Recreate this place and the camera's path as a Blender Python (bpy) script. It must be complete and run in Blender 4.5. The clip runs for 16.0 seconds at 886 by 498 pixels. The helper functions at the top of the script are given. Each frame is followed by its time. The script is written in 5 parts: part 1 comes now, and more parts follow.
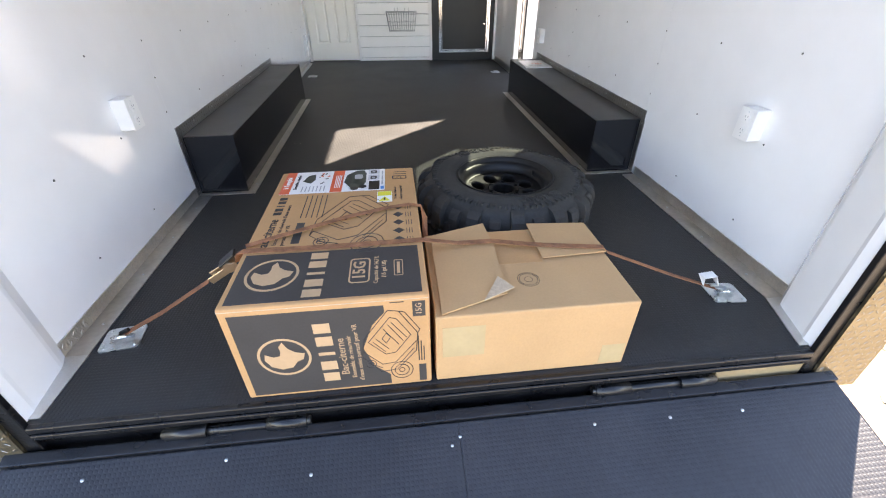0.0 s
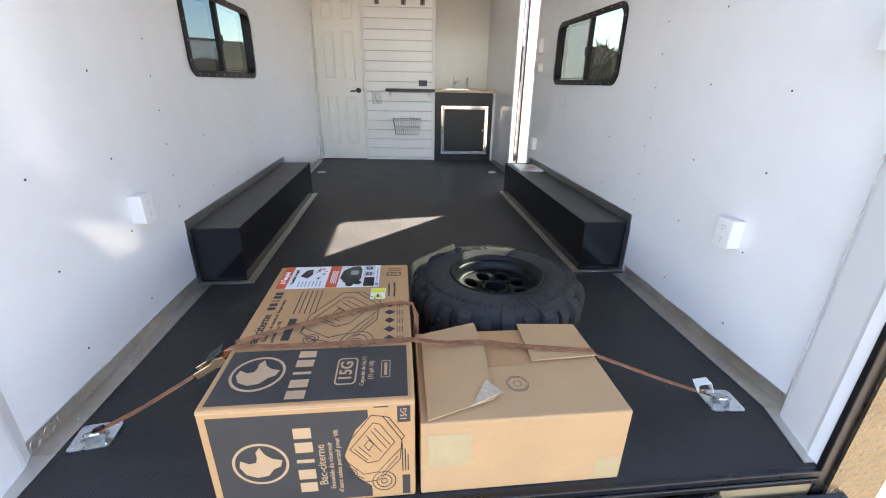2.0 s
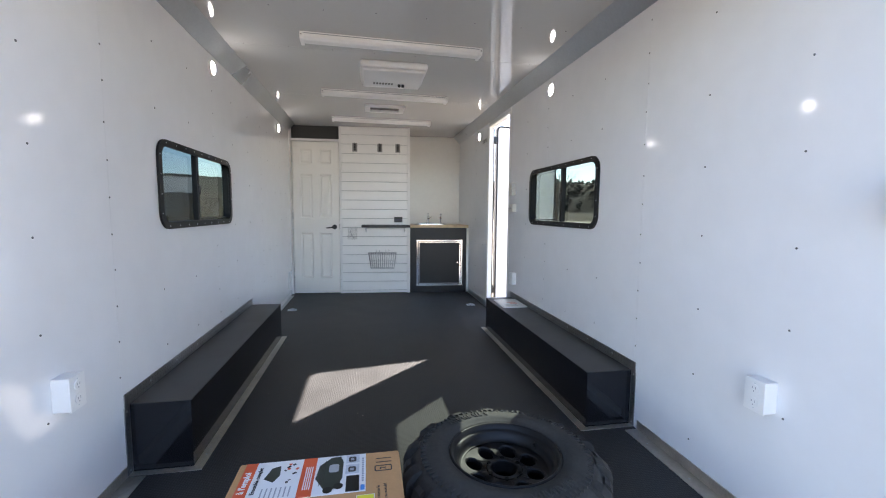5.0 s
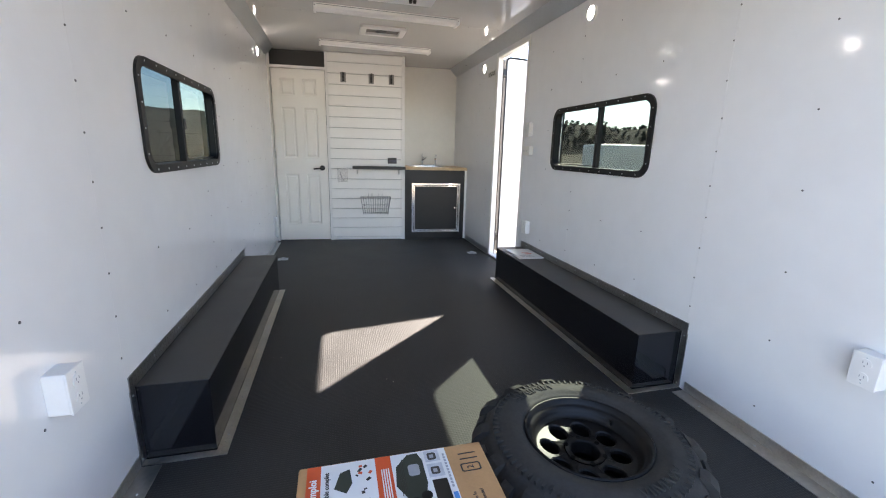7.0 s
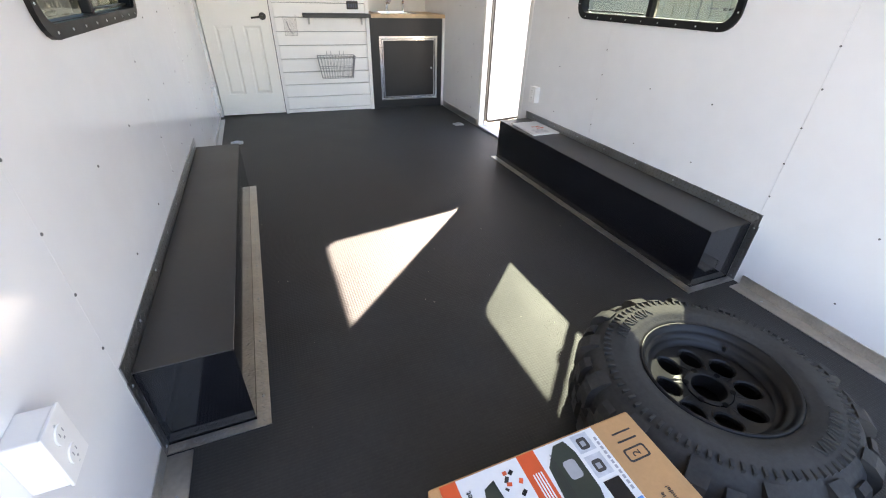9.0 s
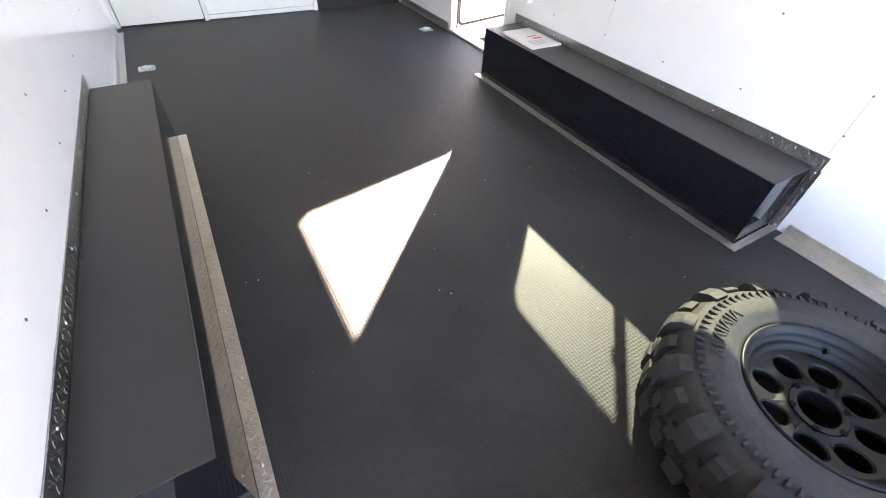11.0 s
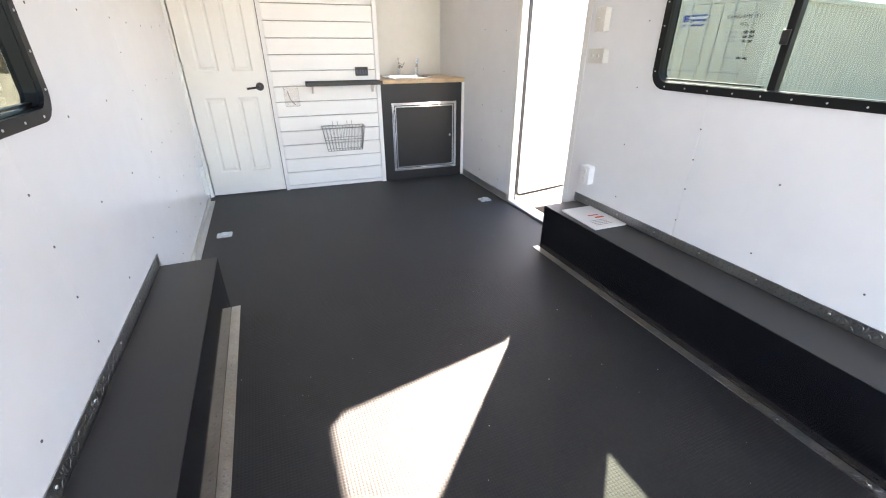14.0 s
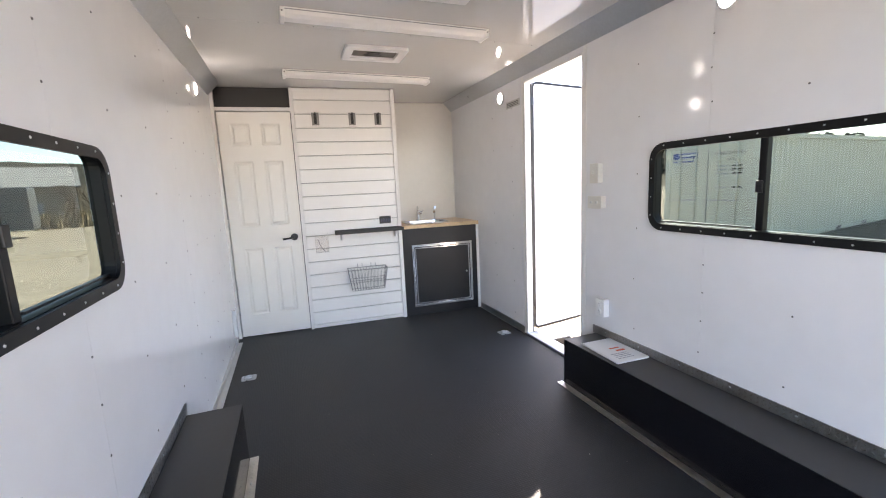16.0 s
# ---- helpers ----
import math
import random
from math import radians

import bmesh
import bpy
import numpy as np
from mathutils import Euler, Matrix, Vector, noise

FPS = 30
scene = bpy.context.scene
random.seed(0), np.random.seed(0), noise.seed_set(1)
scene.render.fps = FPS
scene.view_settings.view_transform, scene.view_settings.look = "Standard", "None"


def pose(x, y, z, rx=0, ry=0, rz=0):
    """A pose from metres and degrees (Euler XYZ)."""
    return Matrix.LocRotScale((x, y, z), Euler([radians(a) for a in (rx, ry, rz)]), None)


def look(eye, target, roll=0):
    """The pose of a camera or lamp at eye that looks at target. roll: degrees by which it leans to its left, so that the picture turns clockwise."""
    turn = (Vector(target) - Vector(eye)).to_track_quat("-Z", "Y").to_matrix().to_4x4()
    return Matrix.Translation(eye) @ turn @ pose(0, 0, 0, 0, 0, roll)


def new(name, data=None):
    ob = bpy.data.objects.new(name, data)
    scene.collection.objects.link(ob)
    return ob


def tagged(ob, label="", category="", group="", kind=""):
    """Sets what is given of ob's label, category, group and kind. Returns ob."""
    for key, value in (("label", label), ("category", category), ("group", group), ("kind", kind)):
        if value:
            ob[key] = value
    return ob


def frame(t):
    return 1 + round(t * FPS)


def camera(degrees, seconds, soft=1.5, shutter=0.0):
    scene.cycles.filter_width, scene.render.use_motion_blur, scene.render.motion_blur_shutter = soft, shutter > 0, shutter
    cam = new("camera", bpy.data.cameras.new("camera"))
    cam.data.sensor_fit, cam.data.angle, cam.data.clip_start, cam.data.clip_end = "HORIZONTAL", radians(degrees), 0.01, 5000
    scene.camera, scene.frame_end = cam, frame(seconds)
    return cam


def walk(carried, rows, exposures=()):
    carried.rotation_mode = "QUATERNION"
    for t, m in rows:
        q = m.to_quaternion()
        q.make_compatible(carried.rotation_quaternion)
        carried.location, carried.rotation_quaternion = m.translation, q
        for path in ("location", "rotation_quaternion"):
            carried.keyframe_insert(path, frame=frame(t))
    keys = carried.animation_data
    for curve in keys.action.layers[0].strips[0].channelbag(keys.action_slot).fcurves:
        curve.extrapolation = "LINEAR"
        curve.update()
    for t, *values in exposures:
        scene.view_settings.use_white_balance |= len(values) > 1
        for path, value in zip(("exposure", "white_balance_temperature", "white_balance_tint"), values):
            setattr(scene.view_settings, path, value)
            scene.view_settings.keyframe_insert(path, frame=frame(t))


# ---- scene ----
cam = camera(94.0, 16.0, soft=1.1)
PATH = [
    (0, (-0.083, 0.09, 0.976), (0.099, 1.74, -0.14), -0.3),
    (0.5, (-0.055, 0.097, 0.981), (0.147, 1.76, -0.112), 1.5),
    (1, (-0.059, 0.09, 0.982), (0.143, 1.785, -0.061), 2.1),
    (1.5, (-0.056, 0.077, 0.991), (0.138, 1.834, 0.055), 1.8),
    (2, (-0.057, 0.077, 1.028), (0.145, 1.921, 0.281), 1.1),
    (2.5, (-0.055, 0.084, 1.064), (0.164, 2.006, 0.555), 0.3),
    (3, (-0.056, 0.102, 1.135), (0.208, 2.065, 0.854), -0.5),
    (3.5, (-0.084, 0.115, 1.138), (0.229, 2.085, 0.99), -0.9),
    (6, (-0.213, 0.532, 1.135), (0.169, 2.474, 0.847), 1.5),
    (6.5, (-0.334, 0.636, 1.147), (0.094, 2.553, 0.773), 1.5),
    (7, (-0.413, 0.663, 1.152), (0.076, 2.547, 0.69), 1.4),
    (7.5, (-0.478, 0.728, 1.128), (0.066, 2.565, 0.555), 1.4),
    (8, (-0.548, 0.917, 1.139), (0.051, 2.683, 0.417), 1.5),
    (8.5, (-0.588, 1.056, 1.174), (0.039, 2.741, 0.298), 1.5),
    (9, (-0.69, 1.242, 1.159), (-0.026, 2.802, 0.099), 1.6),
    (11.5, (-0.685, 1.873, 1.147), (0.06, 3.069, -0.272), 2.8),
    (12, (-0.695, 1.968, 1.157), (0.025, 3.184, -0.258), 2.4),
    (12.5, (-0.665, 2.043, 1.172), (0.018, 3.329, -0.198), 1.8),
    (13, (-0.605, 2.082, 1.184), (0.066, 3.474, -0.086), 1.6),
    (13.5, (-0.574, 2.076, 1.19), (0.094, 3.603, 0.085), 0.9),
    (14, (-0.56, 2.056, 1.227), (0.12, 3.715, 0.34), 0.0),
    (14.5, (-0.561, 2.03, 1.291), (0.119, 3.793, 0.639), -1.1),
    (15, (-0.602, 2.022, 1.325), (0.076, 3.85, 0.876), -1.9),
    (15.5, (-0.592, 2.007, 1.317), (0.075, 3.86, 0.972), -2.5),
    (16, (-0.586, 1.984, 1.316), (0.088, 3.843, 1.015), -2.7),
]
walk(cam, [(t, look(eye, target, roll)) for t, eye, target, roll in PATH], exposures=[(0.0, 3.62, 7750, 18), (1.5, 3.57, 7550, 18), (2.5, 3.42, 6900, 17), (3.5, 3.22, 6400, 16), (6.0, 3.27, 6850, 17), (7.0, 3.37, 7050, 17), (8.0, 3.62, 7250, 17), (9.0, 3.97, 7650, 19), (11.5, 4.80, 7850, 19), (12.5, 4.80, 7750, 19), (13.5, 4.50, 7550, 19), (14.5, 4.20, 7350, 21), (16.0, 3.90, 7150, 22)])

# ---- world, sun, exposure ----
SUN_DIR = Vector((-1.0, -0.981, -1.1355)).normalized()
elev = math.asin(-SUN_DIR.z)
azim = math.atan2(-SUN_DIR.x, -SUN_DIR.y)
world = bpy.data.worlds.new("World")
scene.world = world
world.use_nodes = True
wn = world.node_tree.nodes
sky = wn.new("ShaderNodeTexSky")
sky.sky_type = "NISHITA"
sky.sun_disc = False
sky.sun_elevation = elev
sky.sun_rotation = azim
sky.altitude = 1500
bg = wn["Background"]
bg.inputs["Strength"].default_value = 0.088
world.node_tree.links.new(sky.outputs[0], bg.inputs["Color"])
sun_data = bpy.data.lights.new("sun", "SUN")
sun_data.energy = 4.5
sun_data.angle = radians(0.53)
sun_data.color = (1.0, 0.95, 0.87)
sun = new("sun", sun_data)
sun.matrix_world = look((0, 0, 20), Vector((0, 0, 20)) + SUN_DIR)


# ---- materials ----
def mat(name, color, rough=0.5, metal=0.0, var=0.12, scale=6.0, fine=90.0, bump=0.0, bump_scale=0.0,
        rough_var=0.1, coat=0.0, random_amount=0.0, spec=0.5):
    m = bpy.data.materials.new(name)
    m.use_nodes = True
    nt = m.node_tree
    n, l = nt.nodes, nt.links
    b = n["Principled BSDF"]
    tc = n.new("ShaderNodeTexCoord")
    big = n.new("ShaderNodeTexNoise")
    big.inputs["Scale"].default_value = scale
    big.inputs["Detail"].default_value = 4
    small = n.new("ShaderNodeTexNoise")
    small.inputs["Scale"].default_value = fine
    small.inputs["Detail"].default_value = 3
    l.new(tc.outputs["Object"], big.inputs["Vector"])
    l.new(tc.outputs["Object"], small.inputs["Vector"])
    add = n.new("ShaderNodeMath")
    add.operation = "MULTIPLY_ADD"
    add.inputs[1].default_value = 0.65
    l.new(big.outputs["Fac"], add.inputs[0])
    half = n.new("ShaderNodeMath")
    half.operation = "MULTIPLY"
    half.inputs[1].default_value = 0.35
    l.new(small.outputs["Fac"], half.inputs[0])
    l.new(half.outputs[0], add.inputs[2])
    last = add.outputs[0]
    if random_amount:
        info = n.new("ShaderNodeObjectInfo")
        ra = n.new("ShaderNodeMath")
        ra.operation = "MULTIPLY_ADD"
        ra.inputs[1].default_value = random_amount
        l.new(info.outputs["Random"], ra.inputs[0])
        l.new(last, ra.inputs[2])
        last = ra.outputs[0]
    ramp = n.new("ShaderNodeValToRGB")
    ramp.color_ramp.elements[0].position = 0.3
    ramp.color_ramp.elements[1].position = 0.7
    ramp.color_ramp.elements[0].color = (*[c * (1 - var) for c in color], 1)
    ramp.color_ramp.elements[1].color = (*[min(1, c * (1 + var)) for c in color], 1)
    l.new(last, ramp.inputs["Fac"])
    l.new(ramp.outputs["Color"], b.inputs["Base Color"])
    mr = n.new("ShaderNodeMapRange")
    mr.inputs["To Min"].default_value = max(0.02, rough - rough_var)
    mr.inputs["To Max"].default_value = min(1, rough + rough_var)
    l.new(big.outputs["Fac"], mr.inputs["Value"])
    l.new(mr.outputs["Result"], b.inputs["Roughness"])
    b.inputs["Metallic"].default_value = metal
    b.inputs["Coat Weight"].default_value = coat
    b.inputs["Specular IOR Level"].default_value = spec
    if bump:
        bp = n.new("ShaderNodeBump")
        bp.inputs["Strength"].default_value = bump
        bp.inputs["Distance"].default_value = 0.01
        tex = small
        if bump_scale:
            tex = n.new("ShaderNodeTexNoise")
            tex.inputs["Scale"].default_value = bump_scale
            l.new(tc.outputs["Object"], tex.inputs["Vector"])
        l.new(tex.outputs["Fac"], bp.inputs["Height"])
        l.new(bp.outputs["Normal"], b.inputs["Normal"])
    return m


def coin_rubber(name, color, pitch, rough):
    """Black rubber sheet with small raised squares."""
    m = mat(name, color, rough, var=0.26, scale=3.2, fine=60, rough_var=0.1, spec=0.27)
    n, l = m.node_tree.nodes, m.node_tree.links
    tc = n.new("ShaderNodeTexCoord")
    vor = n.new("ShaderNodeTexVoronoi")
    vor.inputs["Scale"].default_value = 1 / pitch
    vor.inputs["Randomness"].default_value = 0.0
    l.new(tc.outputs["Object"], vor.inputs["Vector"])
    mr = n.new("ShaderNodeMapRange")
    mr.inputs["From Min"].default_value = 0.30
    mr.inputs["From Max"].default_value = 0.42
    mr.inputs["To Min"].default_value = 1
    mr.inputs["To Max"].default_value = 0
    l.new(vor.outputs["Distance"], mr.inputs["Value"])
    bp = n.new("ShaderNodeBump")
    bp.inputs["Strength"].default_value = 0.35
    bp.inputs["Distance"].default_value = 0.002
    l.new(mr.outputs["Result"], bp.inputs["Height"])
    l.new(bp.outputs["Normal"], n["Principled BSDF"].inputs["Normal"])
    return m


def diamond_plate(name, color, rough):
    """Metal tread plate: slanted raised lozenges in two directions."""
    m = mat(name, color, rough, 1.0, var=0.2, scale=9, fine=120, rough_var=0.1)
    n, l = m.node_tree.nodes, m.node_tree.links
    tc = n.new("ShaderNodeTexCoord")
    heights = []
    for turn, shift in ((45, 0.0), (-45, 0.5)):
        mp = n.new("ShaderNodeMapping")
        mp.inputs["Rotation"].default_value = (radians(turn), radians(turn), radians(turn))
        mp.inputs["Scale"].default_value = (38, 75, 38)
        mp.inputs["Location"].default_value = (shift, shift, shift)
        l.new(tc.outputs["Object"], mp.inputs["Vector"])
        v = n.new("ShaderNodeTexVoronoi")
        v.inputs["Scale"].default_value = 1.0
        v.inputs["Randomness"].default_value = 0.0
        l.new(mp.outputs["Vector"], v.inputs["Vector"])
        mr = n.new("ShaderNodeMapRange")
        mr.inputs["From Min"].default_value = 0.2
        mr.inputs["From Max"].default_value = 0.4
        mr.inputs["To Min"].default_value = 1
        mr.inputs["To Max"].default_value = 0
        l.new(v.outputs["Distance"], mr.inputs["Value"])
        heights.append(mr)
    mx = n.new("ShaderNodeMath")
    mx.operation = "MAXIMUM"
    l.new(heights[0].outputs["Result"], mx.inputs[0])
    l.new(heights[1].outputs["Result"], mx.inputs[1])
    bp = n.new("ShaderNodeBump")
    bp.inputs["Strength"].default_value = 0.4
    bp.inputs["Distance"].default_value = 0.003
    l.new(mx.outputs[0], bp.inputs["Height"])
    l.new(bp.outputs["Normal"], n["Principled BSDF"].inputs["Normal"])
    return m


def glass(name, tint):
    m = bpy.data.materials.new(name)
    m.use_nodes = True
    n, l = m.node_tree.nodes, m.node_tree.links
    n.remove(n["Principled BSDF"])
    tr = n.new("ShaderNodeBsdfTransparent")
    tr.inputs["Color"].default_value = (*tint, 1)
    gl = n.new("ShaderNodeBsdfGlossy")
    gl.inputs["Roughness"].default_value = 0.02
    lw = n.new("ShaderNodeLayerWeight")
    lw.inputs["Blend"].default_value = 0.5
    pw5 = n.new("ShaderNodeMath")
    pw5.operation = "POWER"
    pw5.inputs[1].default_value = 5.0
    l.new(lw.outputs["Facing"], pw5.inputs[0])
    fr = n.new("ShaderNodeMath")
    fr.operation = "MULTIPLY_ADD"
    fr.inputs[1].default_value = 0.55
    fr.inputs[2].default_value = 0.025
    l.new(pw5.outputs[0], fr.inputs[0])
    mx = n.new("ShaderNodeMixShader")
    l.new(fr.outputs[0], mx.inputs[0])
    l.new(tr.outputs[0], mx.inputs[1])
    l.new(gl.outputs[0], mx.inputs[2])
    l.new(mx.outputs[0], n["Material Output"].inputs["Surface"])
    return m


def glow(name, color, strength):
    m = bpy.data.materials.new(name)
    m.use_nodes = True
    b = m.node_tree.nodes["Principled BSDF"]
    b.inputs["Base Color"].default_value = (*color, 1)
    b.inputs["Emission Color"].default_value = (*color, 1)
    b.inputs["Emission Strength"].default_value = strength
    return m


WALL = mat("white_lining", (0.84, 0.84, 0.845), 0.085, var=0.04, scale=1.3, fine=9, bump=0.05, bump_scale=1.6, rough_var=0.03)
# the walls' white lining again, base darkened to carry the ceiling's shade
CEIL = mat("shaded_ceiling_lining", (0.60, 0.60, 0.585), 0.045, var=0.02, scale=1.5, fine=30, bump=0.07, bump_scale=2.2, rough_var=0.02)
SHELL = mat("outer_shell", (0.72, 0.72, 0.72), 0.4, var=0.04)
RUBBER = coin_rubber("black_coin_rubber", (0.033, 0.033, 0.033), 0.011, 0.5)
RAMP_RUBBER = coin_rubber("black_ramp_rubber", (0.034, 0.036, 0.042), 0.0125, 0.5)
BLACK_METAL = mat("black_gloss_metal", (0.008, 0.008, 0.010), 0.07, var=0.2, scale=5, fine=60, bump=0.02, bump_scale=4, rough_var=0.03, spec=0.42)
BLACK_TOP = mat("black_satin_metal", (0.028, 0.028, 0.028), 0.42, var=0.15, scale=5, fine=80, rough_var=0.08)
BLACK_STEEL = mat("black_painted_steel", (0.007, 0.007, 0.008), 0.3, var=0.4, scale=12, fine=150, bump=0.1, rough_var=0.14)
PLATE = diamond_plate("aluminium_tread_plate", (0.68, 0.66, 0.62), 0.4)
TAN_PLATE = diamond_plate("weathered_tread_plate", (0.26, 0.22, 0.15), 0.4)
DARK_PLATE = diamond_plate("dark_tread_plate", (0.38, 0.38, 0.38), 0.33)
ALU = mat("brushed_aluminium", (0.62, 0.62, 0.61), 0.32, 1.0, var=0.12, scale=4, fine=200, rough_var=0.1)
GREY_TRIM = mat("grey_cove_trim", (0.50, 0.52, 0.54), 0.3, 0.6, var=0.1, scale=2, fine=60, bump=0.1, bump_scale=3)
# plate metal dimmed in colour for the shaded left jamb; wheel-box flanges share it
DIM_PLATE = mat("shade_dimmed_plate", (0.30, 0.29, 0.27), 0.4, 1.0, var=0.2, scale=9)
CHROME = mat("chrome", (0.8, 0.8, 0.8), 0.12, 1.0, var=0.05, scale=10)
ZINC = mat("zinc_plated_steel", (0.62, 0.66, 0.68), 0.3, 1.0, var=0.2, scale=25, fine=200, rough_var=0.12)
PAINT = mat("white_door_paint", (0.86, 0.84, 0.78), 0.38, var=0.03, scale=3, fine=160, bump=0.03)
SLATP = mat("white_slat_paint", (0.86, 0.85, 0.815), 0.35, var=0.03, scale=4, fine=100, bump=0.04, random_amount=0.06)
TRIMP = mat("white_trim_paint", (0.81, 0.80, 0.77), 0.4, var=0.03)
CARCASS = mat("charcoal_laminate", (0.012, 0.012, 0.014), 0.4, var=0.15, scale=8, fine=120, spec=0.35)
WOOD = mat("light_butcher_block", (0.55, 0.38, 0.22), 0.38, var=0.22, scale=14, fine=60)
STEEL = mat("stainless_steel", (0.62, 0.62, 0.62), 0.2, 1.0, var=0.08, scale=8)
BLACKPL = mat("black_plastic", (0.008, 0.008, 0.008), 0.4, var=0.2, scale=20)
FRAMEP = mat("black_window_frame", (0.004, 0.004, 0.0045), 0.42, var=0.25, scale=10, fine=120, spec=0.3)
WHITEPL = mat("white_plastic", (0.82, 0.82, 0.81), 0.35, var=0.02, scale=10)
IVORY = mat("ivory_plastic", (0.72, 0.70, 0.64), 0.4, var=0.03, scale=10)
SLOT = mat("dark_slot", (0.02, 0.02, 0.02), 0.6)
TUBE = mat("white_lamp_housing", (0.92, 0.92, 0.90), 0.35, var=0.02)
CARD = mat("brown_cardboard", (0.51, 0.285, 0.13), 0.75, var=0.1, scale=7, fine=140, bump=0.06, spec=0.25)
CARDL = mat("pale_cardboard", (0.52, 0.315, 0.155), 0.72, var=0.08, scale=6, fine=140, bump=0.06, spec=0.25)
KRAFT_EDGE = mat("corrugated_edge", (0.50, 0.38, 0.26), 0.8, var=0.2, scale=60, fine=200)
TAPE = mat("packing_tape", (0.50, 0.37, 0.20), 0.2, var=0.06, scale=12)
INK = mat("dark_print", (0.05, 0.044, 0.04), 0.55, var=0.15, scale=10, fine=160)
INKTXT = mat("print_ink", (0.035, 0.03, 0.027), 0.6, var=0.1)
TANTXT = mat("unprinted_kraft", (0.52, 0.33, 0.18), 0.7, var=0.08)
PAPER = mat("white_label_paper", (0.78, 0.78, 0.77), 0.35, var=0.03, scale=15)
RED = mat("red_orange_print", (0.70, 0.10, 0.03), 0.4, var=0.05)
YELLOW = mat("yellow_print", (0.75, 0.68, 0.04), 0.4, var=0.05)
BLUE = mat("blue_print", (0.06, 0.25, 0.6), 0.4, var=0.05)
GREEN_DARK = mat("dark_green_print", (0.03, 0.04, 0.03), 0.4, var=0.2)
GREYPR = mat("grey_print", (0.35, 0.36, 0.38), 0.4, var=0.1)
STRAP = mat("orange_camo_webbing", (0.29, 0.12, 0.055), 0.8, var=0.6, scale=28, fine=400, bump=0.2)
TYRE = mat("black_tyre_rubber", (0.038, 0.037, 0.035), 0.74, var=0.35, scale=9, fine=90, bump=0.12, spec=0.3)
RIM = mat("matte_black_rim", (0.008, 0.008, 0.0085), 0.42, var=0.2, scale=8, rough_var=0.06, spec=0.25)
DIRT = mat("pale_dirt", (0.20, 0.172, 0.135), 0.95, var=0.3, scale=0.35, fine=9, bump=0.5, spec=0.1)
dn, dl = DIRT.node_tree.nodes, DIRT.node_tree.links
streak = dn.new("ShaderNodeMapping")
streak.inputs["Scale"].default_value = (0.8, 5.0, 1.0)
streak.inputs["Rotation"].default_value = (0, 0, radians(8))
dl.new(next(q for q in dn if q.type == "TEX_COORD").outputs["Object"], streak.inputs["Vector"])
dl.new(streak.outputs["Vector"], next(q for q in dn if q.type == "TEX_NOISE").inputs["Vector"])
GRAVEL = mat("gravel", (0.40, 0.36, 0.29), 0.95, var=0.35, scale=3, fine=30, spec=0.1)
CONT = mat("container_paint", (0.70, 0.68, 0.57), 0.5, var=0.1, scale=1.5, fine=20)
CONT_SEAL = mat("container_seal", (0.16, 0.17, 0.16), 0.7)
SIGNBLUE = mat("sign_blue", (0.03, 0.07, 0.30), 0.4, var=0.05)
HILL = mat("scrub_hill", (0.036, 0.036, 0.031), 0.95, var=0.4, scale=0.05, fine=0.6, spec=0.05)
SCRUB = mat("dry_scrub", (0.26, 0.21, 0.14), 0.95, var=0.3, scale=3, fine=20, spec=0.05)
SLOPE = mat("brown_slope", (0.055, 0.047, 0.035), 0.95, var=0.4, scale=0.2, fine=2, spec=0.05)
PINE = mat("pine_foliage", (0.032, 0.035, 0.028), 0.9, var=0.4, scale=0.3, fine=3, spec=0.05)
BARK = mat("grey_bark", (0.13, 0.10, 0.075), 0.9, var=0.3, scale=10)
ROOF = mat("grey_shingle", (0.20, 0.20, 0.20), 0.9, var=0.2, scale=2, fine=12)
SIDING = mat("pale_siding", (0.22, 0.19, 0.15), 0.8, var=0.1)
DARKTR = mat("dark_grey_trailer_skin", (0.05, 0.055, 0.06), 0.35, var=0.1)
GLASS_CLEAR = glass("clear_glass", (0.40, 0.44, 0.415))
ACRYLIC = glass("clear_acrylic", (0.95, 0.95, 0.95))
GLASS_TINT = glass("tinted_glass", (0.27, 0.31, 0.315))
LAMP = glow("lamp_lens", (1.0, 0.98, 0.93), 4.5)


# ---- mesh helpers ----
def box(bm, x0, x1, y0, y1, z0, z1, bevel=0.0, seg=2):
    vs = [bm.verts.new((x, y, z)) for x in (x0, x1) for y in (y0, y1) for z in (z0, z1)]
    fs = [bm.faces.new([vs[i] for i in q]) for q in ((0, 1, 3, 2), (4, 6, 7, 5), (0, 4, 5, 1), (2, 3, 7, 6), (0, 2, 6, 4), (1, 5, 7, 3))]
    if bevel:
        es = list({e for f in fs for e in f.edges})
        bmesh.ops.bevel(bm, geom=es, offset=bevel, segments=seg, profile=0.5, affect="EDGES")
    return bm


def cyl(bm, p0, p1, r0, r1=None, seg=16, caps=True):
    p0, p1 = Vector(p0), Vector(p1)
    r1 = r0 if r1 is None else r1
    q = (p1 - p0).to_track_quat("Z", "Y")
    rings = []
    for p, r in ((p0, r0), (p1, r1)):
        rings.append([bm.verts.new(p + q @ Vector((r * math.cos(a), r * math.sin(a), 0))) for a in [2 * math.pi * i / seg for i in range(seg)]])
    for i in range(seg):
        j = (i + 1) % seg
        f = bm.faces.new((rings[0][i], rings[0][j], rings[1][j], rings[1][i]))
        f.smooth = seg > 8
    if caps:
        bm.faces.new(list(reversed(rings[0])))
        bm.faces.new(rings[1])
    return bm


def tube(bm, pts, r, seg=8):
    for a, b in zip(pts, pts[1:]):
        cyl(bm, a, b, r, seg=seg)
    return bm


